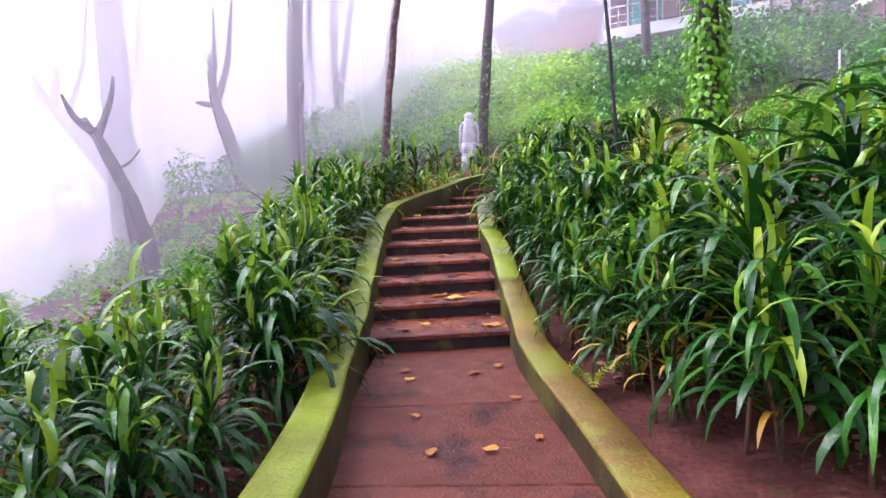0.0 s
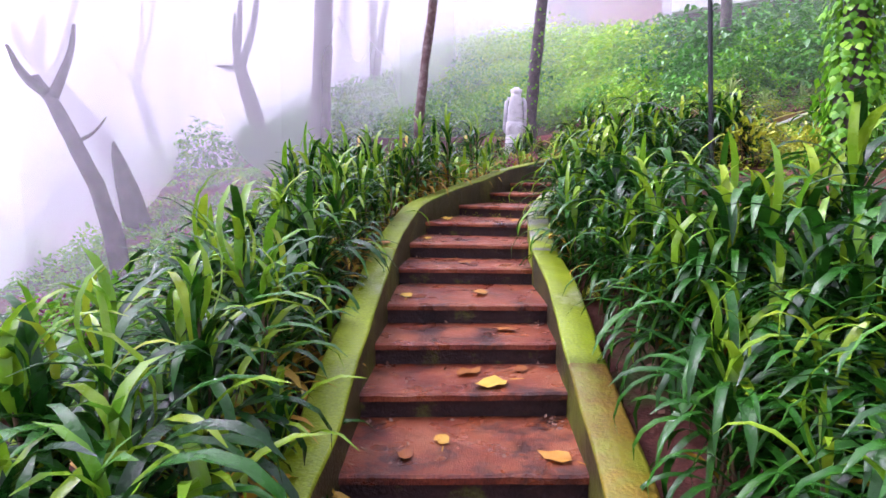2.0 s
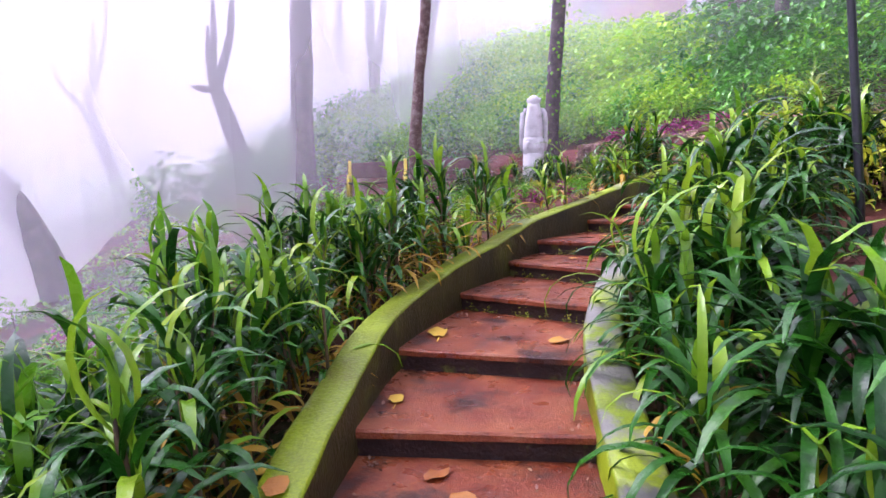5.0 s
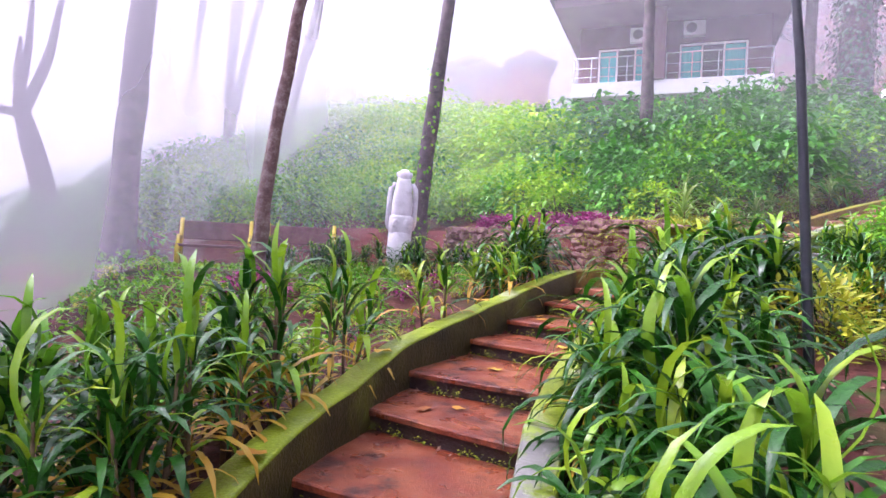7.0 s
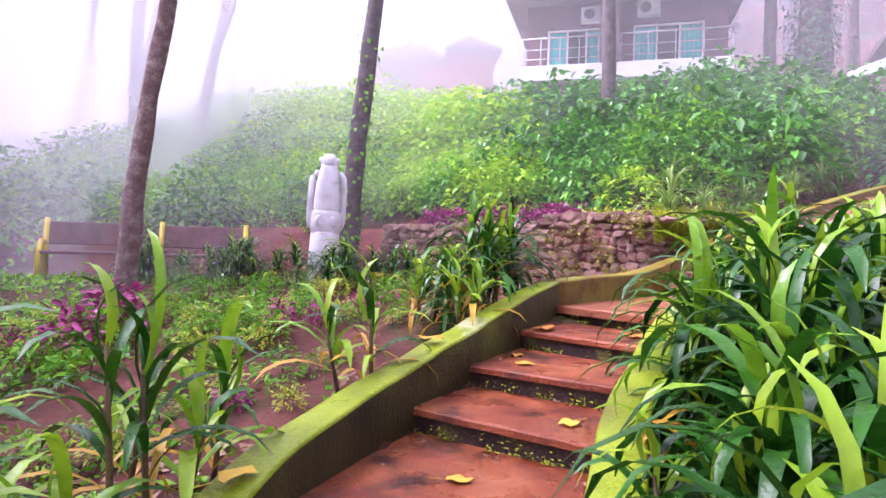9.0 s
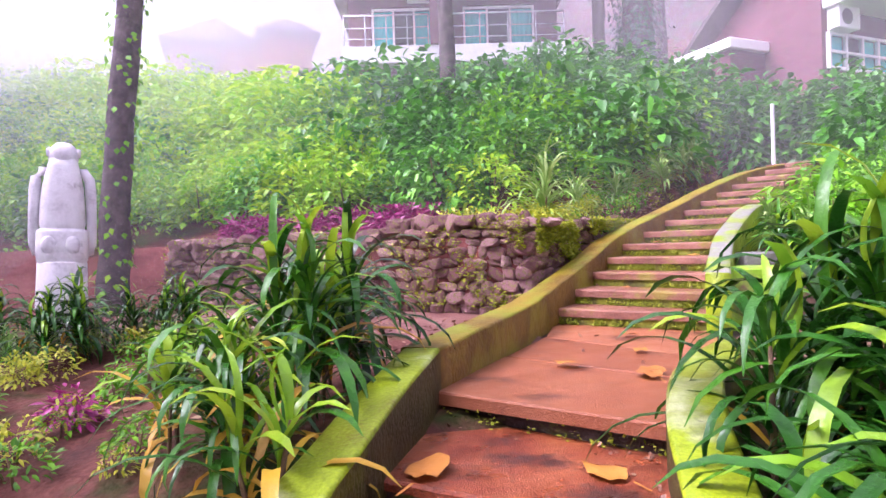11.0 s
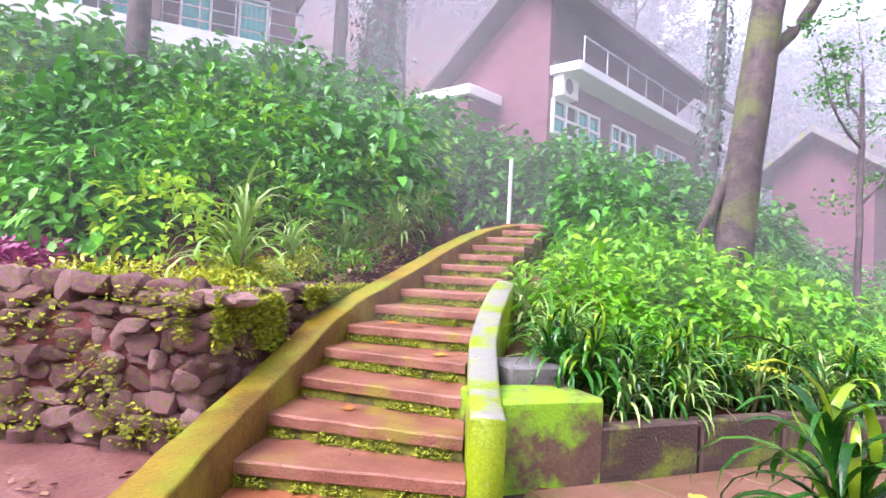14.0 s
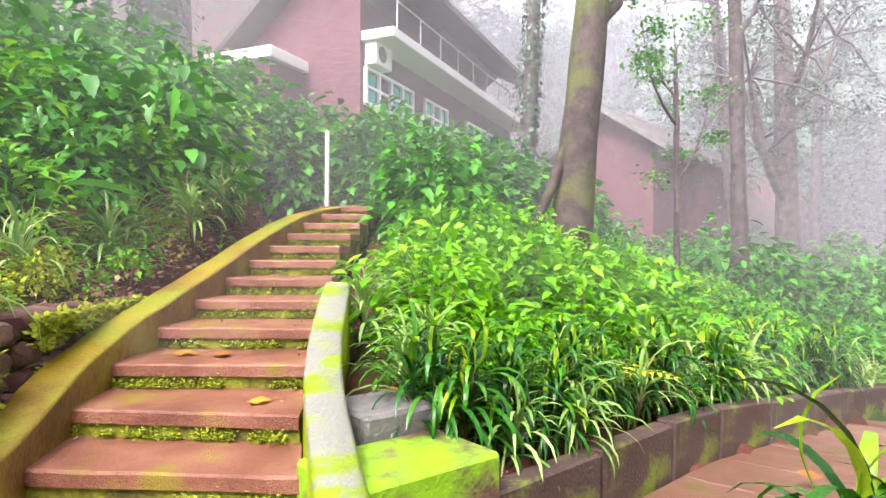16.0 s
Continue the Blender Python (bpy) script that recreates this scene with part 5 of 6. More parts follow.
s = 1.6
while s < 13:
    t = -9.5
    while t < 26:
        x, y = hill(s + rng.uniform(-.25, .25), t + rng.uniform(-.25, .25))
        v = (x - 3.9) * .6 - (y - 16.1) * .8
        u = (x - 3.9) * .8 + (y - 16.1) * .6
        local = frame_at(2.86, 30.6, 6.84, -1.7).inverted() @ Vector((x, y, 0))
        inside = -.8 < local.x < 7.8 and local.y > -.6
        l2 = frame_at(14.05, 23.4, .99, .14).inverted() @ Vector((x, y, 0))
        inside = inside or (-2 < l2.x < 13 and l2.y > -1.4)
        if v < (-2.35 if u < 3 else -2.2 + .6 * smooth01(3, 7, u)) and abs(x - 9.72) + abs(y - 20.5) > .9 and not (.0 < (9.72 - x) * .76 + (20.5 - y) * .65 < 3 and abs((9.72 - x) * .65 - (20.5 - y) * .76) < .45) and abs(x - 3.95) + abs(y - 18.1) > 1.1 and not inside and not (s < 2.0 and abs(x + 1.05) < .9 and abs(y - 21.9) < .9):
            light = rng.random() < .2 + .65 * smooth01(4, -1, x)
            (put if s < 2.9 and -3 < t < 8 else crowd)(rng.choice(LIMES if rng.random() < .85 * smooth01(4.2, .5, x) else BRIGHT if light else HEDGE), x, y, rng.uniform(0, 6.28), rng.uniform(.8, 1.25) * (1 if s < 5 else 1.6 if x < 3.5 else 1.25), .05)
        t += .72 if s < 6 else 1.0
    s += .68 if s < 6 else .95
for i in range(70):
    t = rng.uniform(.2, 4.4)
    x, y = hill(rng.uniform(.2, .8), t)
    put(rng.choice(PURPLE if 1.0 < t < 4.4 and rng.random() < .85 else GOLD), x, y, rng.uniform(0, 6.28), rng.uniform(.7, 1.15))
for i in range(20):
    t = rng.uniform(0, 2.4)
    x, y = 3.35 + .8 * t - .35 * rng.random(), 17.45 + .6 * t + .45 * rng.random()
    put(rng.choice(GOLD), x, y, rng.uniform(0, 6.28), rng.uniform(.6, 1.0))
y = 0.12
while y < 6.5:
    x = 5.5
    while x < 16:
        px_, py_ = x + rng.uniform(-.25, .25), float(np.interp(x, WALL_X, WALL_Y)) + .75 + y + rng.uniform(-.2, .2)
        v = (px_ - 3.9) * .6 - (py_ - 16.1) * .8
        l3 = frame_at(26.6, 19.4, .978, -.206).inverted() @ Vector((px_, py_, 0))
        if v > (1.25 if y > 3 else 1.05) and not (l3.x > -1 and l3.y > -1) and not (abs(px_ - 10) < .55 and abs(py_ - 16.8) < .55):
            light = rng.random() < (.97 if x < 9.5 and y < 4 else .5)
            (put if x < 10.5 else crowd)(rng.choice(BRIGHT if light else HEDGE), px_, py_, rng.uniform(0, 6.28), rng.uniform(.75, 1.15) * (.85 if v < 2 else 1) * (1.3 if 1.0 < y < 4.5 and x < 9.5 else .68 if x > 10.3 else 1), .08)
        x += .62 if x < 10 else .85
    y += .6
y = 22.2
while y < 33:
    x = -17
    while x < -1:
        if abs(x + 1.4) > .8 or y > 22.8:
            crowd(rng.choice(BRIGHT if rng.random() < .75 else HEDGE), x + rng.uniform(-.3, .3), y + .06 * (-.8 - x) + rng.uniform(-.25, .25), rng.uniform(0, 6.28), rng.uniform(.85, 1.3), .05)
        x += .85
    y += .85
for i in range(150):
    x, y = rng.uniform(8.5, 17), rng.uniform(18.6, 24)
    u, v = (x - 3.9) * .8 + (y - 16.1) * .6, (x - 3.9) * .6 - (y - 16.1) * .8
    l2 = frame_at(14.05, 23.4, .99, .14).inverted() @ Vector((x, y, 0))
    if (u > 8.6 or v > 1.2) and abs(x - 9.72) + abs(y - 20.5) > 1.0 and not (-2 < l2.x < 13 and l2.y > -.9):
        crowd(rng.choice(HEDGE), x, y, rng.uniform(0, 6.28), rng.uniform(1.0, 1.45), .05)
for i in range(60):
    x, y = rng.uniform(16, 30), rng.uniform(9, 24)
    wy = float(np.interp(x, WALL_X, WALL_Y))
    l3 = frame_at(26.6, 19.4, .978, -.206).inverted() @ Vector((x, y, 0))
    if y > wy + .6 and not (l3.x > -1 and -1 < l3.y < 5):
        crowd(rng.choice(HEDGE), x, y, rng.uniform(0, 6.28), rng.uniform(1.0, 1.5))
for i in range(70):
    x, y = rng.uniform(3.4, 9), rng.uniform(3.5, 12.6)
    mid = float(np.interp(y, MID_Y, MID_X))
    if x - mid > 2.3 + .5 * smooth01(6, 10, y) and abs(x - 4.45) + abs(y - 9.9) > .6:
        put(rng.choice((HEDGE + BRIGHT if x > 5.6 else GOLD) + WEED + WEED + WEED), x, y, rng.uniform(0, 6.28), rng.uniform(.5, .9) + .05 * max(0, x - 5))
for x, y, sz in ((9.4, 16.2, 1.25), (9.0, 16.6, 1.2), (9.45, 16.75, 1.25), (9.9, 16.05, 1.2), (9.2, 17.2, 1.2), (10.4, 16.0, 1.2), (8.6, 16.2, 1.1), (8.3, 16.8, 1.1)):
    put(rng.choice(BRIGHT), x, y, rng.uniform(0, 6.28), sz)
for i in range(26):
    x, y = hill(rng.uniform(.2, .62), rng.uniform(-.7, 1.3))
    put(rng.choice(GOLD), x, y, rng.uniform(0, 6.28), rng.uniform(.55, .9))
for x, y, sz in ((4.6, 12.2, .8), (4.3, 13.25, .8), (4.95, 13.75, .75), (3.7, 12.3, 1.0)):
    put(CROTON[0], x, y, rng.uniform(0, 6.28), sz)
for i in range(150):
    x, y = rng.uniform(-9, -.8), rng.uniform(.5, 17)
    mid = float(np.interp(y, MID_Y, MID_X))
    if mid - x > 2.0:
        far_ = mid - x > 5
        put(rng.choice(WEED + WEED + (BRIGHT if y < 9 else WEED) + GOLD), x, y, rng.uniform(0, 6.28), rng.uniform(.5, 1.0) * (1 if not far_ else 1.2))
for x, y, sz in ((-3.4, 5.6, 1.5), (-3.9, 6.2, 1.4), (-3.0, 6.0, 1.2), (-5.2, 9.5, 1.2), (-2.7, 14.8, 1.3), (-2.9, 14.2, 1.2), (-3.3, 15.4, 1.1)):
    put(rng.choice(PURPLE), x, y, rng.uniform(0, 6.28), sz)
for i in range(110):
    x, y = rng.uniform(-4.2, -.1), rng.uniform(10.4, 15.6)
    if float(np.interp(y, MID_Y, MID_X)) - x > 1.5:
        put(rng.choice(WEED + WEED + PURPLE[:1] + GOLD[:1]), x, y, rng.uniform(0, 6.28), rng.uniform(.4, .8))
for i in range(60):
    x, y = rng.uniform(-3.2, .6), rng.uniform(13.8, 18.2)
    put(rng.choice(WEED + GOLD), x, y, rng.uniform(0, 6.28), rng.uniform(.4, .8))
for i in range(70):
    x, y = rng.uniform(-26, -9), rng.uniform(2, 32)
    crowd(rng.choice(HEDGE + BRIGHT), x, y, rng.uniform(0, 6.28), rng.uniform(1.0, 1.7))
for x, y, sz in ((-1.2, 1.4, .9), (-1.9, 2.0, .8), (-2.6, 1.2, .9)):
    put(rng.choice(HEDGE), x, y, rng.uniform(0, 6.28), sz)
WOODS = [shrub(180 + i, IVYDARK, 620, (2.6, 2.6, 3.6), .46, "tall misty woodland tree crown", "far woods") for i in range(2)]
for i in range(64):
    a, r = radians(rng.uniform(14, 118)), rng.uniform(38, 56)
    x, y = 3 + r * math.sin(a), 13 + r * math.cos(a)
    crowd(rng.choice(WOODS), x, y, rng.uniform(0, 6.28), rng.uniform(.9, 1.5), -rng.uniform(1, 8))
for key, bits in MASS.items():
    at, vs, fs = 0, [], []
    for co, idx, m in bits:
        vs.append(co)
        fs.append(idx + at)
        at += len(co)
    thing("hedge_mass", mesh_of("hedge_mass", np.concatenate(vs).tolist(), np.concatenate(fs).tolist(), bits[0][2], True), None, "dense leafy hedge covering the far slope", "hedge", kind="stuff")
for i in range(46):
    u, v = rng.uniform(1.6, 8.2), rng.uniform(-1.75, -1.12)
    x, y = 3.9 + .8 * u + .6 * v, 16.1 + .6 * u - .8 * v
    put(rng.choice(WEED + WEED + GOLD), x, y, rng.uniform(0, 6.28), rng.uniform(.35, .75))
for o in HEDGE + BRIGHT + WEED + PURPLE + GOLD + CROTON + WOODS + LIMES:
    away(o)

# ---- palm-like plant on the wall, ferns ----
palm = strap_plant(90, .62, 84, 1.1, light=.1, old=.02, pale=True, label="grey-green yucca with a tuft of pale blades on the wall", cat="yucca")
palm.name = "yucca"
x, y = 3.95, 18.1
palm.matrix_world = Matrix.Translation((x, y, ground(x, y) - .1))


def fern(x, y, size, turn):
    """Arching fronds, each a rib with paired leaflets."""
    top = thing("fern", None, Matrix.Translation((x, y, ground(x, y))) @ Matrix.Rotation(turn, 4, "Z"), "bright yellow-green fern with arching fronds", "fern", "ferns")
    r = random.Random(int(x * 100))
    for k in range(6):
        a0 = r.uniform(0, 6.28)
        sh = Shape()
        p, a = Vector((0, 0, .02)), radians(r.uniform(55, 80))
        for i in range(16):
            d = Vector((math.cos(a) * math.cos(a0), math.cos(a) * math.sin(a0), math.sin(a)))
            sd = Vector((-math.sin(a0), math.cos(a0), 0))
            wdt = size * .16 * math.sin(math.pi * (i + 2) / 19)
            for sg in (-1, 1):
                e = p + sd * sg * wdt + d * wdt * .35 - Vector((0, 0, wdt * .2))
                sh.add([p, p + d * size * .022 + sd * sg * wdt * .5, e, p - d * size * .016 + sd * sg * wdt * .5], [(0, 1, 2, 3)])
            p = p + d * size * .055
            a -= radians(6.5)
        child("frond", sh.mesh("frond", YELLOWG), top)


for x, y, sz in ((2.75, 3.2, .5), (3.2, 2.9, .4), (1.75, 6.6, .4), (1.35, 7.6, .35), (7.05, 15.5, .9), (7.3, 15.7, .8), (3.3, 3.9, .45)):
    fern(x, y, sz, x * 5)

# ---- broad-leaved plants beside the upper steps ----
def broad_plant(x, y, size, leaves, label):
    """A few large oval leaves on arching stalks; leaves: (turn, stalk height, leaf length)."""
    top = thing("broad_leaf_plant", None, Matrix.Translation((x, y, ground(x, y) - .03)), label, "plant", "broad-leaved plants")
    for turn, up, long in leaves:
        d, side = Vector((math.cos(turn), math.sin(turn), 0)), Vector((-math.sin(turn), math.cos(turn), 0))
        tip = d * up * .35 * size + Vector((0, 0, up * size))
        child("stalk", Shape().tube([(0, 0, 0), tip * .5 + Vector((0, 0, .06 * size)), tip], [.010, .008, .005], 6).mesh("stalk", STRAPLIGHT, True), top)
        v, f, n = [], [], 9
        for i in range(n):
            q = i / (n - 1)
            c = tip + d * long * size * q + Vector((0, 0, long * size * (.16 * q - .34 * q * q)))
            w = long * size * .23 * math.sin(math.pi * min(1, q * .96 + .03)) ** .8
            v += [c + side * w + Vector((0, 0, w * .3)), c + side * w * .5 + Vector((0, 0, w * .12)), c, c - side * w * .5 + Vector((0, 0, w * .12)), c - side * w + Vector((0, 0, w * .3))]
        f = [(i * 5 + j, i * 5 + j + 1, (i + 1) * 5 + j + 1, (i + 1) * 5 + j) for i in range(n - 1) for j in range(4)]
        child("leaf", mesh_of("leaf", v, f, STRAPLIGHT if long < .4 else BUSH, True), top)


broad_plant(5.15, 19.4, 1.0, ((-.55, .62, .62), (2.2, .5, .5), (.9, .55, .45)), "plant with long pale-green oval leaves beside the yucca")
broad_plant(7.5, 20.15, 1.0, ((-.9, .2, .26), (.4, .26, .24), (-2.2, .16, .2)), "yellow-green broad-leaved seedling at the foot of the hedge")

# ---- fallen leaves, moss, litter ----
def dead_leaf(i):
    r = random.Random(i)
    n = 10
    v = [(0, 0, .012)]
    for j in range(n):
        a = 2 * math.pi * j / n
        q = .055 * (1 + .35 * math.cos(a)) * (1 + .15 * r.uniform(-1, 1))
        v.append((q * math.cos(a) * 1.25, q * math.sin(a) * .8, .004 + .02 * r.random()))
    v += [(-.07, -.004, .01), (-.13, .01, .006), (-.13, .016, .006), (-.07, .004, .01)]
    f = [(0, j + 1, (j + 1) % n + 1) for j in range(n)] + [(n + 1, n + 2, n + 3, n + 4)]
    return mesh_of("fallen_leaf", v, f, DEAD, True)


DEADS = [dead_leaf(i) for i in range(5)]


def drop(k, across, along, size, turn, lefts=LEFT, rights=RIGHT, z0=0.0):
    a, b = Vector(lefts[k - 1]), Vector(rights[k - 1])
    c, d = Vector(lefts[k]), Vector(rights[k])
    p = a.lerp(b, across).lerp(c.lerp(d, across), along)
    lay(p.x, p.y, z0 + k * RISE + .004, size, turn)


def lay(x, y, z, size, turn):
    thing("fallen_leaf", DEADS[int(abs(x * 31 + y * 17)) % 5], Matrix.Translation((x, y, z)) @ Matrix.Rotation(turn, 4, "Z") @ Matrix.Diagonal((size, size, size, 1)),
          "fallen yellow-brown leaf lying on the wet steps", "leaf", "fallen leaves")


for row in ((2, .5, .6, 1.3, 1), (2, .66, .25, 1.5, 4), (2, .8, .7, .9, 2), (3, .72, .6, 1.1, 0), (4, .1, .3, 1.1, 2), (4, .6, .5, 1.3, 5), (5, .35, .7, 1.0, 1), (5, .5, .4, 1.0, 3),
            (6, .1, .4, 1.0, 2), (7, .12, .3, 1.7, 2), (7, .85, .4, 1.1, 4), (9, .3, .3, 1.0, 1), (9, .5, .6, .8, 3), (10, .45, .5, .9, 0), (11, .8, .4, 1.1, 4), (13, .12, .1, 1.8, 1), (12, .1, .6, 1.0, 5),
            (13, .8, .5, 1.4, 2), (12, .3, .3, 1.0, 3), (1, .4, .5, .9, 2), (1, .9, .2, 1.2, 3), (1, .25, .3, .8, 5)):
    drop(*row)
for row in ((2, .4, .6, .9, 1), (5, .3, .5, 1.2, 2), (5, .5, .5, 1.2, 4), (4, .85, .4, 1.0, 3), (8, .4, .4, 1, 1)):
    drop(*row, UP_LEFT, UP_RIGHT, LAND)
for x, y, sz in ((2.6, 14.7, 1.3), (3.3, 14.95, 1.1), (2.9, 14.2, 1.4), (3.0, 14.3, 1.2), (3.6, 15.6, 1.0), (6.6, 14.5, 1.1), (7.4, 14.2, 1.0), (5.6, 14.9, .9)):
    lay(x, y, LAND + .012, sz, x * 7)
for x, y, sz in ((2.0, 2.0, .6), (2.3, 2.9, .5), (1.5, 3.2, .6), (1.9, 3.4, .7), (2.5, 2.3, .5), (1.75, 2.5, .5), (2.05, 3.6, .8), (1.4, 3.4, .7), (2.3, 2.1, .6)):
    lay(x, y, .012, sz, x * 7)
for i, y in enumerate((9.2, 10.9, 6.4, 12.6)):
    x, yy = beside(LEFT_LOW, y, .13, -1)
    lay(x, yy, float(np.interp(y, [p[1] for p in LEFT_LOW], [p[2] for p in LEFT_LOW])) + .012, 1.2, i)


def scatter(name, count, where, leaf, mat_, label, flat=.3):
    """Countless small leaves in one mesh."""
    r = random.Random(len(name) * 13)
    v, f = [], []
    for i in range(count):
        p = where(r)
        if p is None:
            continue
        c = Vector(p)
        a = Vector((r.gauss(0, 1), r.gauss(0, 1), r.gauss(flat, .4))).normalized() * leaf * r.uniform(.5, 1.4)
        s = a.cross(Vector((r.gauss(0, .3), r.gauss(0, .3), 1))).normalized() * a.length * .32
        o = len(v)
        v += [c, c + a * .5 + s, c + a, c + a * .5 - s]
        f.append((o, o + 1, o + 2, o + 3))
    thing(name, mesh_of(name, v, f, mat_), None, label, "ground cover", kind="stuff")


def moss_spot(r, lefts, rights, z0, ks):
    k = r.choice(ks)
    a, b = Vector(lefts[k]), Vector(rights[k])
    q = r.random()
    if noise.noise(Vector((q * 7, k * 3.3, 0))) < -.12:
        return None
    p = a.lerp(b, q)
    ahead = Vector((-(b - a).y, (b - a).x)).normalized()
    p -= ahead * abs(r.gauss(0, .018))
    return p.x, p.y, z0 + k * RISE + abs(r.gauss(0, .03))


scatter("riser_moss", 15000, lambda r: moss_spot(r, UP_LEFT, UP_RIGHT, LAND, range(0, 14)), .022, MOSS, "yellow-green moss and seedlings along the step risers")
scatter("step_moss", 1300, lambda r: moss_spot(r, LEFT, RIGHT, 0, range(7, 14)), .022, MOSS, "small mossy seedlings on the lower risers")


def tread_spot(r, lefts, rights, z0, ks):
    k = r.choice(ks)
    a, b, c, d = Vector(lefts[k - 1]), Vector(rights[k - 1]), Vector(lefts[k]), Vector(rights[k])
    q = r.choice((r.random(), .04 + abs(r.gauss(0, .05)), .96 - abs(r.gauss(0, .05))))
    s = r.choice((r.random(), .97 - abs(r.gauss(0, .08))))
    q, s = min(.99, max(.01, q)), min(.99, max(.03, s))
    p = a.lerp(b, q).lerp(c.lerp(d, q), s)
    return p.x, p.y, z0 + k * RISE + .006


scatter("tread_litter", 900, lambda r: tread_spot(r, LEFT, RIGHT, 0, range(1, 14)), .028, LITTER, "small dead leaf bits and twigs on the wet treads", .05)
scatter("tread_litter_upper", 350, lambda r: tread_spot(r, UP_LEFT, UP_RIGHT, LAND, range(1, 14)), .028, LITTER, "small dead leaf bits on the upper treads", .05)


def bank_spot(r):
    t = r.random()
    east = r.random() < .85
    nx_, ny_ = (.6, -.8) if east else (-.67, -.74)
    x, y = (3.38 + 2.2 * t, 17.22 + 1.62 * t) if east else (3.45 - 4.3 * t * t, 17.3 + 3.95 * t * t)
    z = r.uniform(2.2, 3.18)
    return None if noise.noise(Vector((x * 2, y * 2, z * 3))) < (.02 - .3 * t if east else .08) else (x + nx_ * r.uniform(.12, .2), y + ny_ * r.uniform(.12, .2), z)


scatter("wall_moss", 26000, bank_spot, .042, MOSS, "bright moss and small ferns growing between the wall stones")


def ground_spot(x0, x1, y0, y1, dens=.0, lim=1.15):
    def at(r):
        x, y = r.uniform(x0, x1), r.uniform(y0, y1)
        mid = float(np.interp(y, MID_Y, MID_X))
        if abs(x - mid) < lim and y < 14.5 or noise.noise(Vector((x * .8, y * .8, 4))) < dens:
            return None
        return x, y, ground(x, y) + .01
    return at


scatter("leaf_litter", 16000, ground_spot(-4, 6.5, .5, 13), .07, LITTER, "dead brown leaves lying on the earth", .05)
scatter("litter_by_steps", 4200, lambda r: (lambda u, v: (3.9 + .8 * u + .6 * v, 16.1 + .6 * u - .8 * v, ground(3.9 + .8 * u + .6 * v, 16.1 + .6 * u - .8 * v) + .02))(r.uniform(1.2, 8.2), r.uniform(-1.9, -.95)), .07, LITTER, "red-brown leaf litter beside the upper steps", .05)
scatter("bank_seedlings", 2600, lambda r: (lambda u, v: None if noise.noise(Vector((u * 2.2, v * 2.2, 7))) < .02 else (3.9 + .8 * u + .6 * v, 16.1 + .6 * u - .8 * v, ground(3.9 + .8 * u + .6 * v, 16.1 + .6 * u - .8 * v) + .02))(r.uniform(1.2, 8.2), r.uniform(-1.5, -.9)), .045, MOSS, "yellow-green moss and seedlings on the bank beside the steps", .6)
scatter("litter_on_terrace", 3500, ground_spot(-3, 3.5, 14.5, 19), .06, LITTER, "dead leaves and twigs on the red earth", .05)
scatter("ground_weeds", 14000, ground_spot(-8, 0, 0, 16, -.05), .08, BUSHLIGHT, "low green weeds on the slope", .6)
scatter("slope_weeds", 15000, ground_spot(-13, -2.5, 7.5, 19.5, -.12), .1, BUSHLIGHT, "low weeds and seedlings on the misty slope", .6)
scatter("right_weeds", 5000, ground_spot(2.5, 9, 2, 13, .14), .08, BUSH, "low green weeds in the bed", .6)
scatter("mound_cover", 9000, lambda r: (lambda x, y: (x, y, ground(x, y) + .03) if (x - 3.9) * .6 - (y - 16.1) * .8 > .75 and y > float(np.interp(x, WALL_X, WALL_Y)) + .2 else None)(r.uniform(5, 15), r.uniform(13, 22)), .1, BUSH, "low leafy ground cover on the mound", .7)

# ---- mist: standing veils of fine droplets, thicker with distance and down the valley ----
def veil(name, ctrl, z0, z1, share, east_share=.22, west_share=1.0, tint=(.96, .94, 1.0)):
    pts = spline([(*c, 0) for c in ctrl], 6)
    n = len(pts)
    v = [(p[0], p[1], z) for z in (z0, z1) for p in pts]
    thing(name, mesh_of(name, v, [(i, i + 1, n + i + 1, n + i) for i in range(n - 1)], mist_material(name, share, tint, east_share, .5, west_share), True), None, "drifting white hill mist", "mist", "mist banks", "stuff")


def arc(cx, cy, r, a0, a1):
    return [(cx + r * math.sin(radians(a)), cy + r * math.cos(radians(a))) for a in np.linspace(a0, a1, 16)]


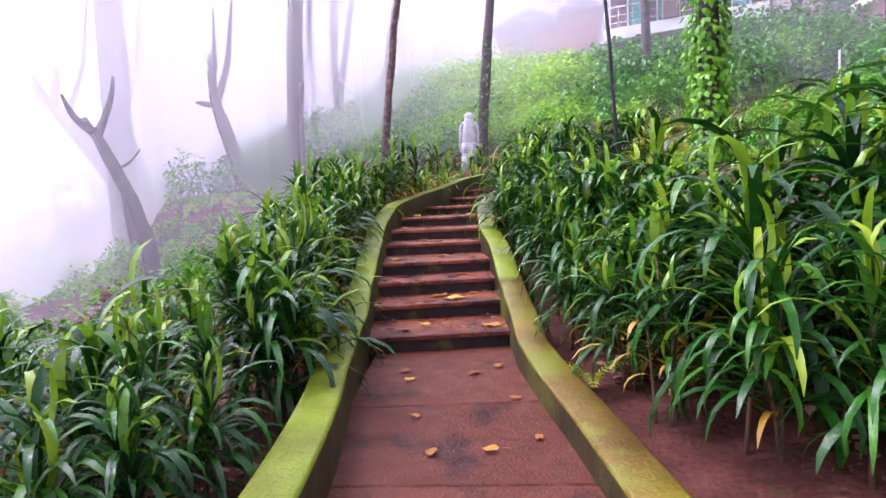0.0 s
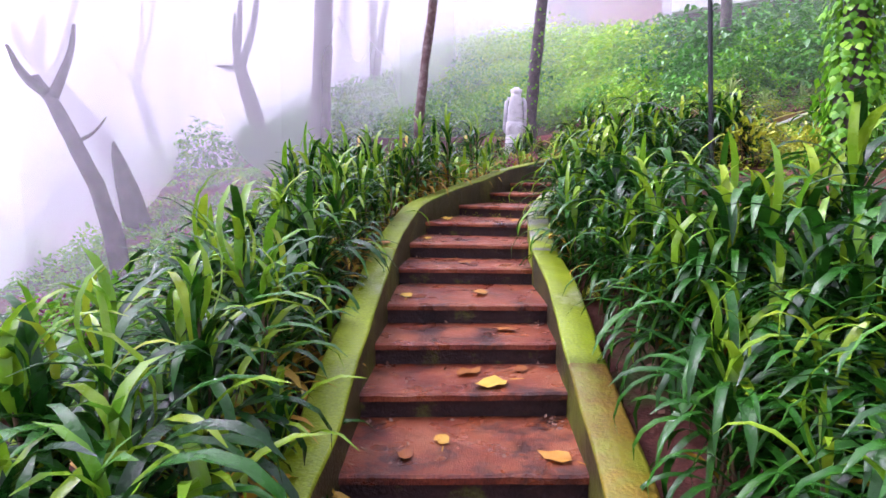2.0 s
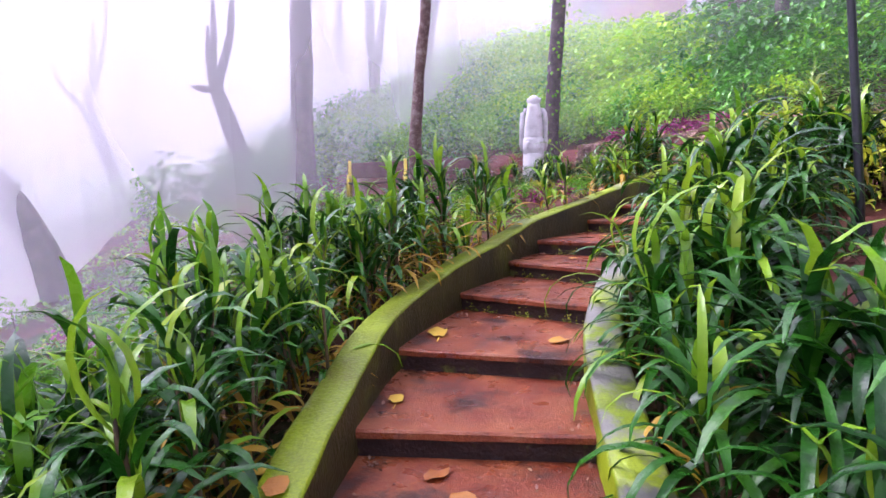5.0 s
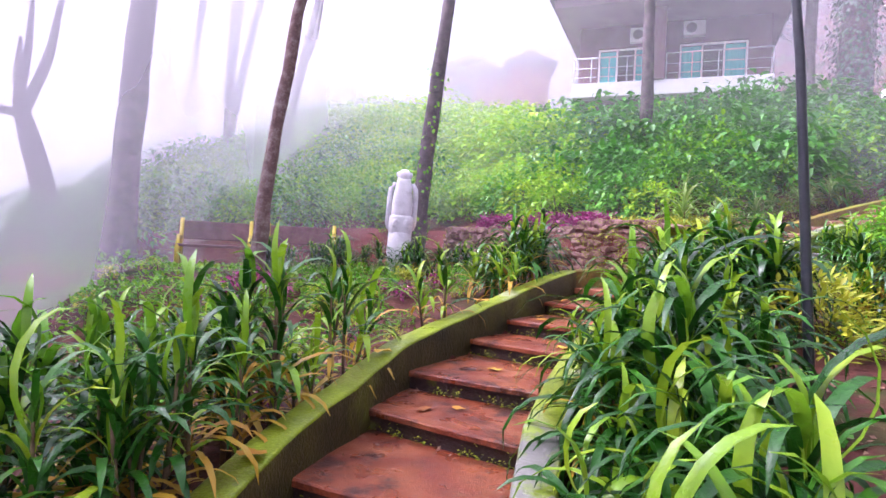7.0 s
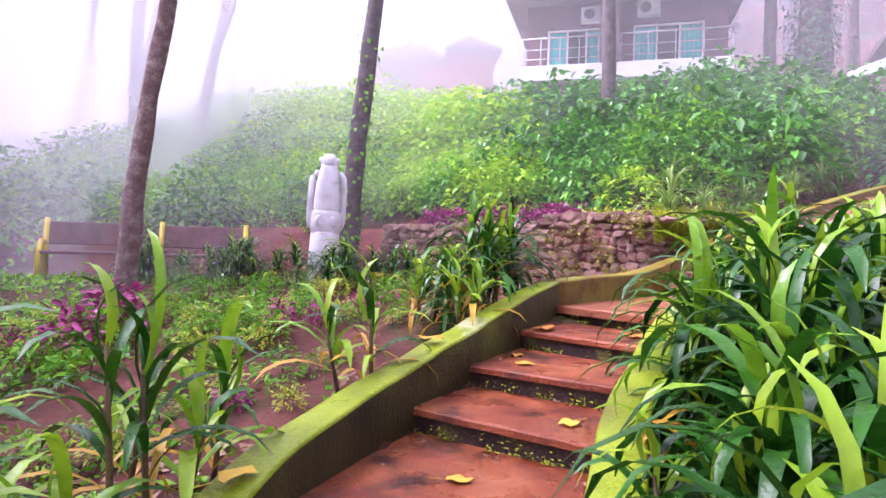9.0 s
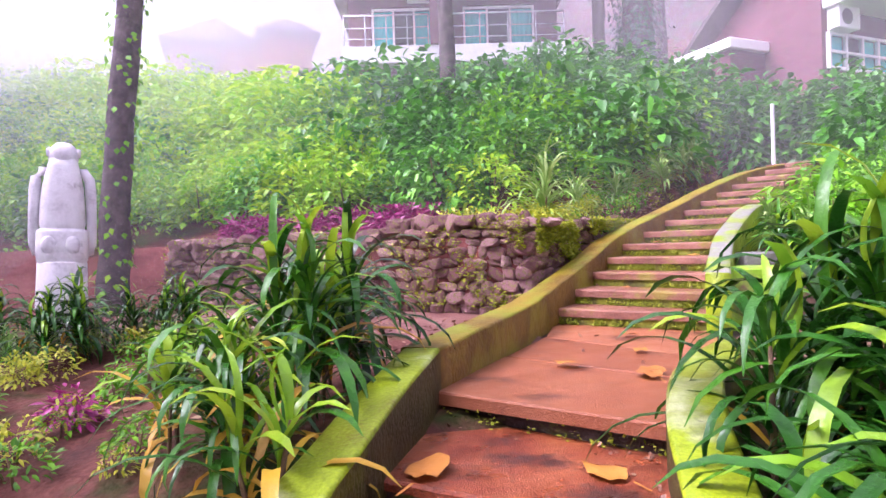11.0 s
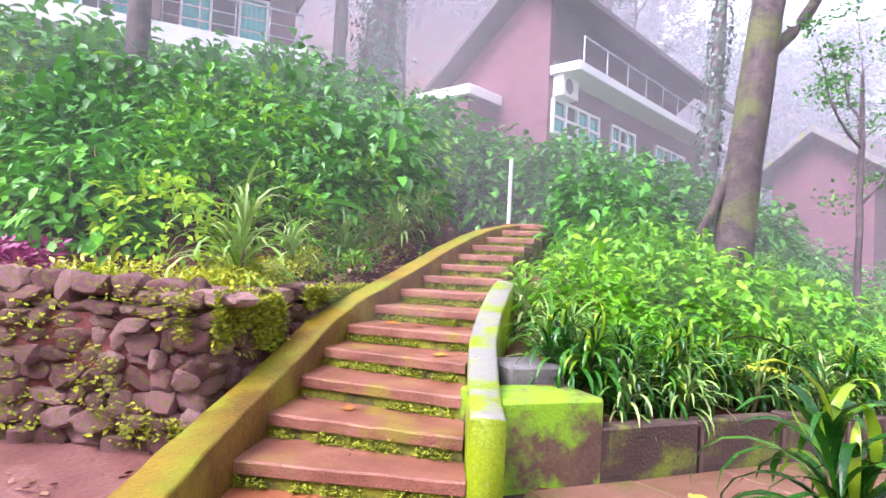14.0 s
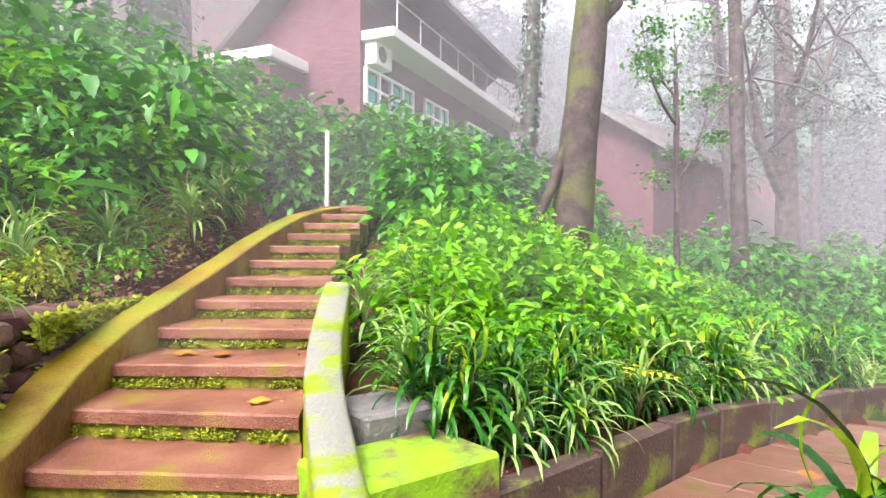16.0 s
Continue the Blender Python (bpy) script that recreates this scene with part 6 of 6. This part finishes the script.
for r, share, east_share in ((7.6, .05, .4), (12, .13, .26), (17, .19, .2), (23, .27, .22), (31, .42, .36), (37, .4, .3), (46, .9, .12)):
    veil("mist", arc(2, 11, r, -150, 150), -12, 9 + r * .5, share, east_share, .12, (.96, .94, 1.0) if r < 30 else (.86, .88, 1.0))
veil("valley_mist", [(-3.6, -12), (-3.5, 0), (-3.9, 6), (-4.9, 11), (-6.2, 16), (-7.6, 22), (-7.4, 31), (-5.6, 42), (0, 56), (20, 80)], -8, 12, .24)
veil("valley_mist", [(-7.0, -14), (-7.0, 0), (-7.4, 8), (-10, 14), (-13.4, 19.5), (-14.2, 26), (-12, 36), (-9, 48), (2, 66), (26, 92)], -10, 16, .46)
veil("valley_mist", [(-10.2, -14), (-10.4, 0), (-11.6, 10), (-14.6, 17), (-16.6, 27), (-15, 40), (-12, 54), (0, 76), (30, 104)], -10, 18, .42)
# cloud lying in the valley, its top seen from the hillside
for k, share in ((0, .45), (1, .6), (2, 1.2)):
    xs = [-7.5 - .8 * k, -9.5, -12, -16, -22, -30, -45, -80, -160, -300]
    zs = [-2.6, -1.6, -.6, .9, 2.4, 3.8, 6.5, 13, 30, 60]
    ys = [-80, -30, -12, -4, 0, 4, 8, 12, 16, 20, 26, 34, 50, 90, 160]
    cv = [(x + .6 * noise.noise(Vector((x, y * .2, k))), y, z - .7 * k + (.5 + .02 * -x) * noise.noise(Vector((x * .1, y * .13, k * 5)))) for y in ys for x, z in zip(xs, zs)]
    n = len(xs)
    thing("valley_cloud", mesh_of("valley_cloud", cv, [(b * n + a, b * n + a + 1, (b + 1) * n + a + 1, (b + 1) * n + a) for b in range(len(ys) - 1) for a in range(n - 1)], mist_material("valley_cloud", share, (.97, .96, 1.0), through=.0), True),
          None, "white cloud filling the valley below the slope", "mist", "mist banks", "stuff")
# ---- wooded hill closing the east ----
pts = arc(3, 13, 58, 22, 128)
line_ = spline([(*p, 0) for p in pts], 10)
hv, n = [], len(line_)
for k in range(9):
    for i, p in enumerate(line_):
        top_ = 27 + 5 * noise.noise(Vector((i * .11, 0, 0))) + 3 * noise.noise(Vector((i * .45, 3, 0)))
        out_ = 1 + .012 * k + .03 * noise.noise(Vector((i * .3, k * .9, 1)))
        hv.append((3 + (p[0] - 3) * out_, 13 + (p[1] - 13) * out_, -2 + (top_ + 2) * k / 8))
thing("far_woods", mesh_of("far_woods", hv, [(k * n + i, k * n + i + 1, (k + 1) * n + i + 1, (k + 1) * n + i) for k in range(8) for i in range(n - 1)], IVYDARK, True), None, "dark wooded hillside far off in the mist", "backdrop", kind="structure")
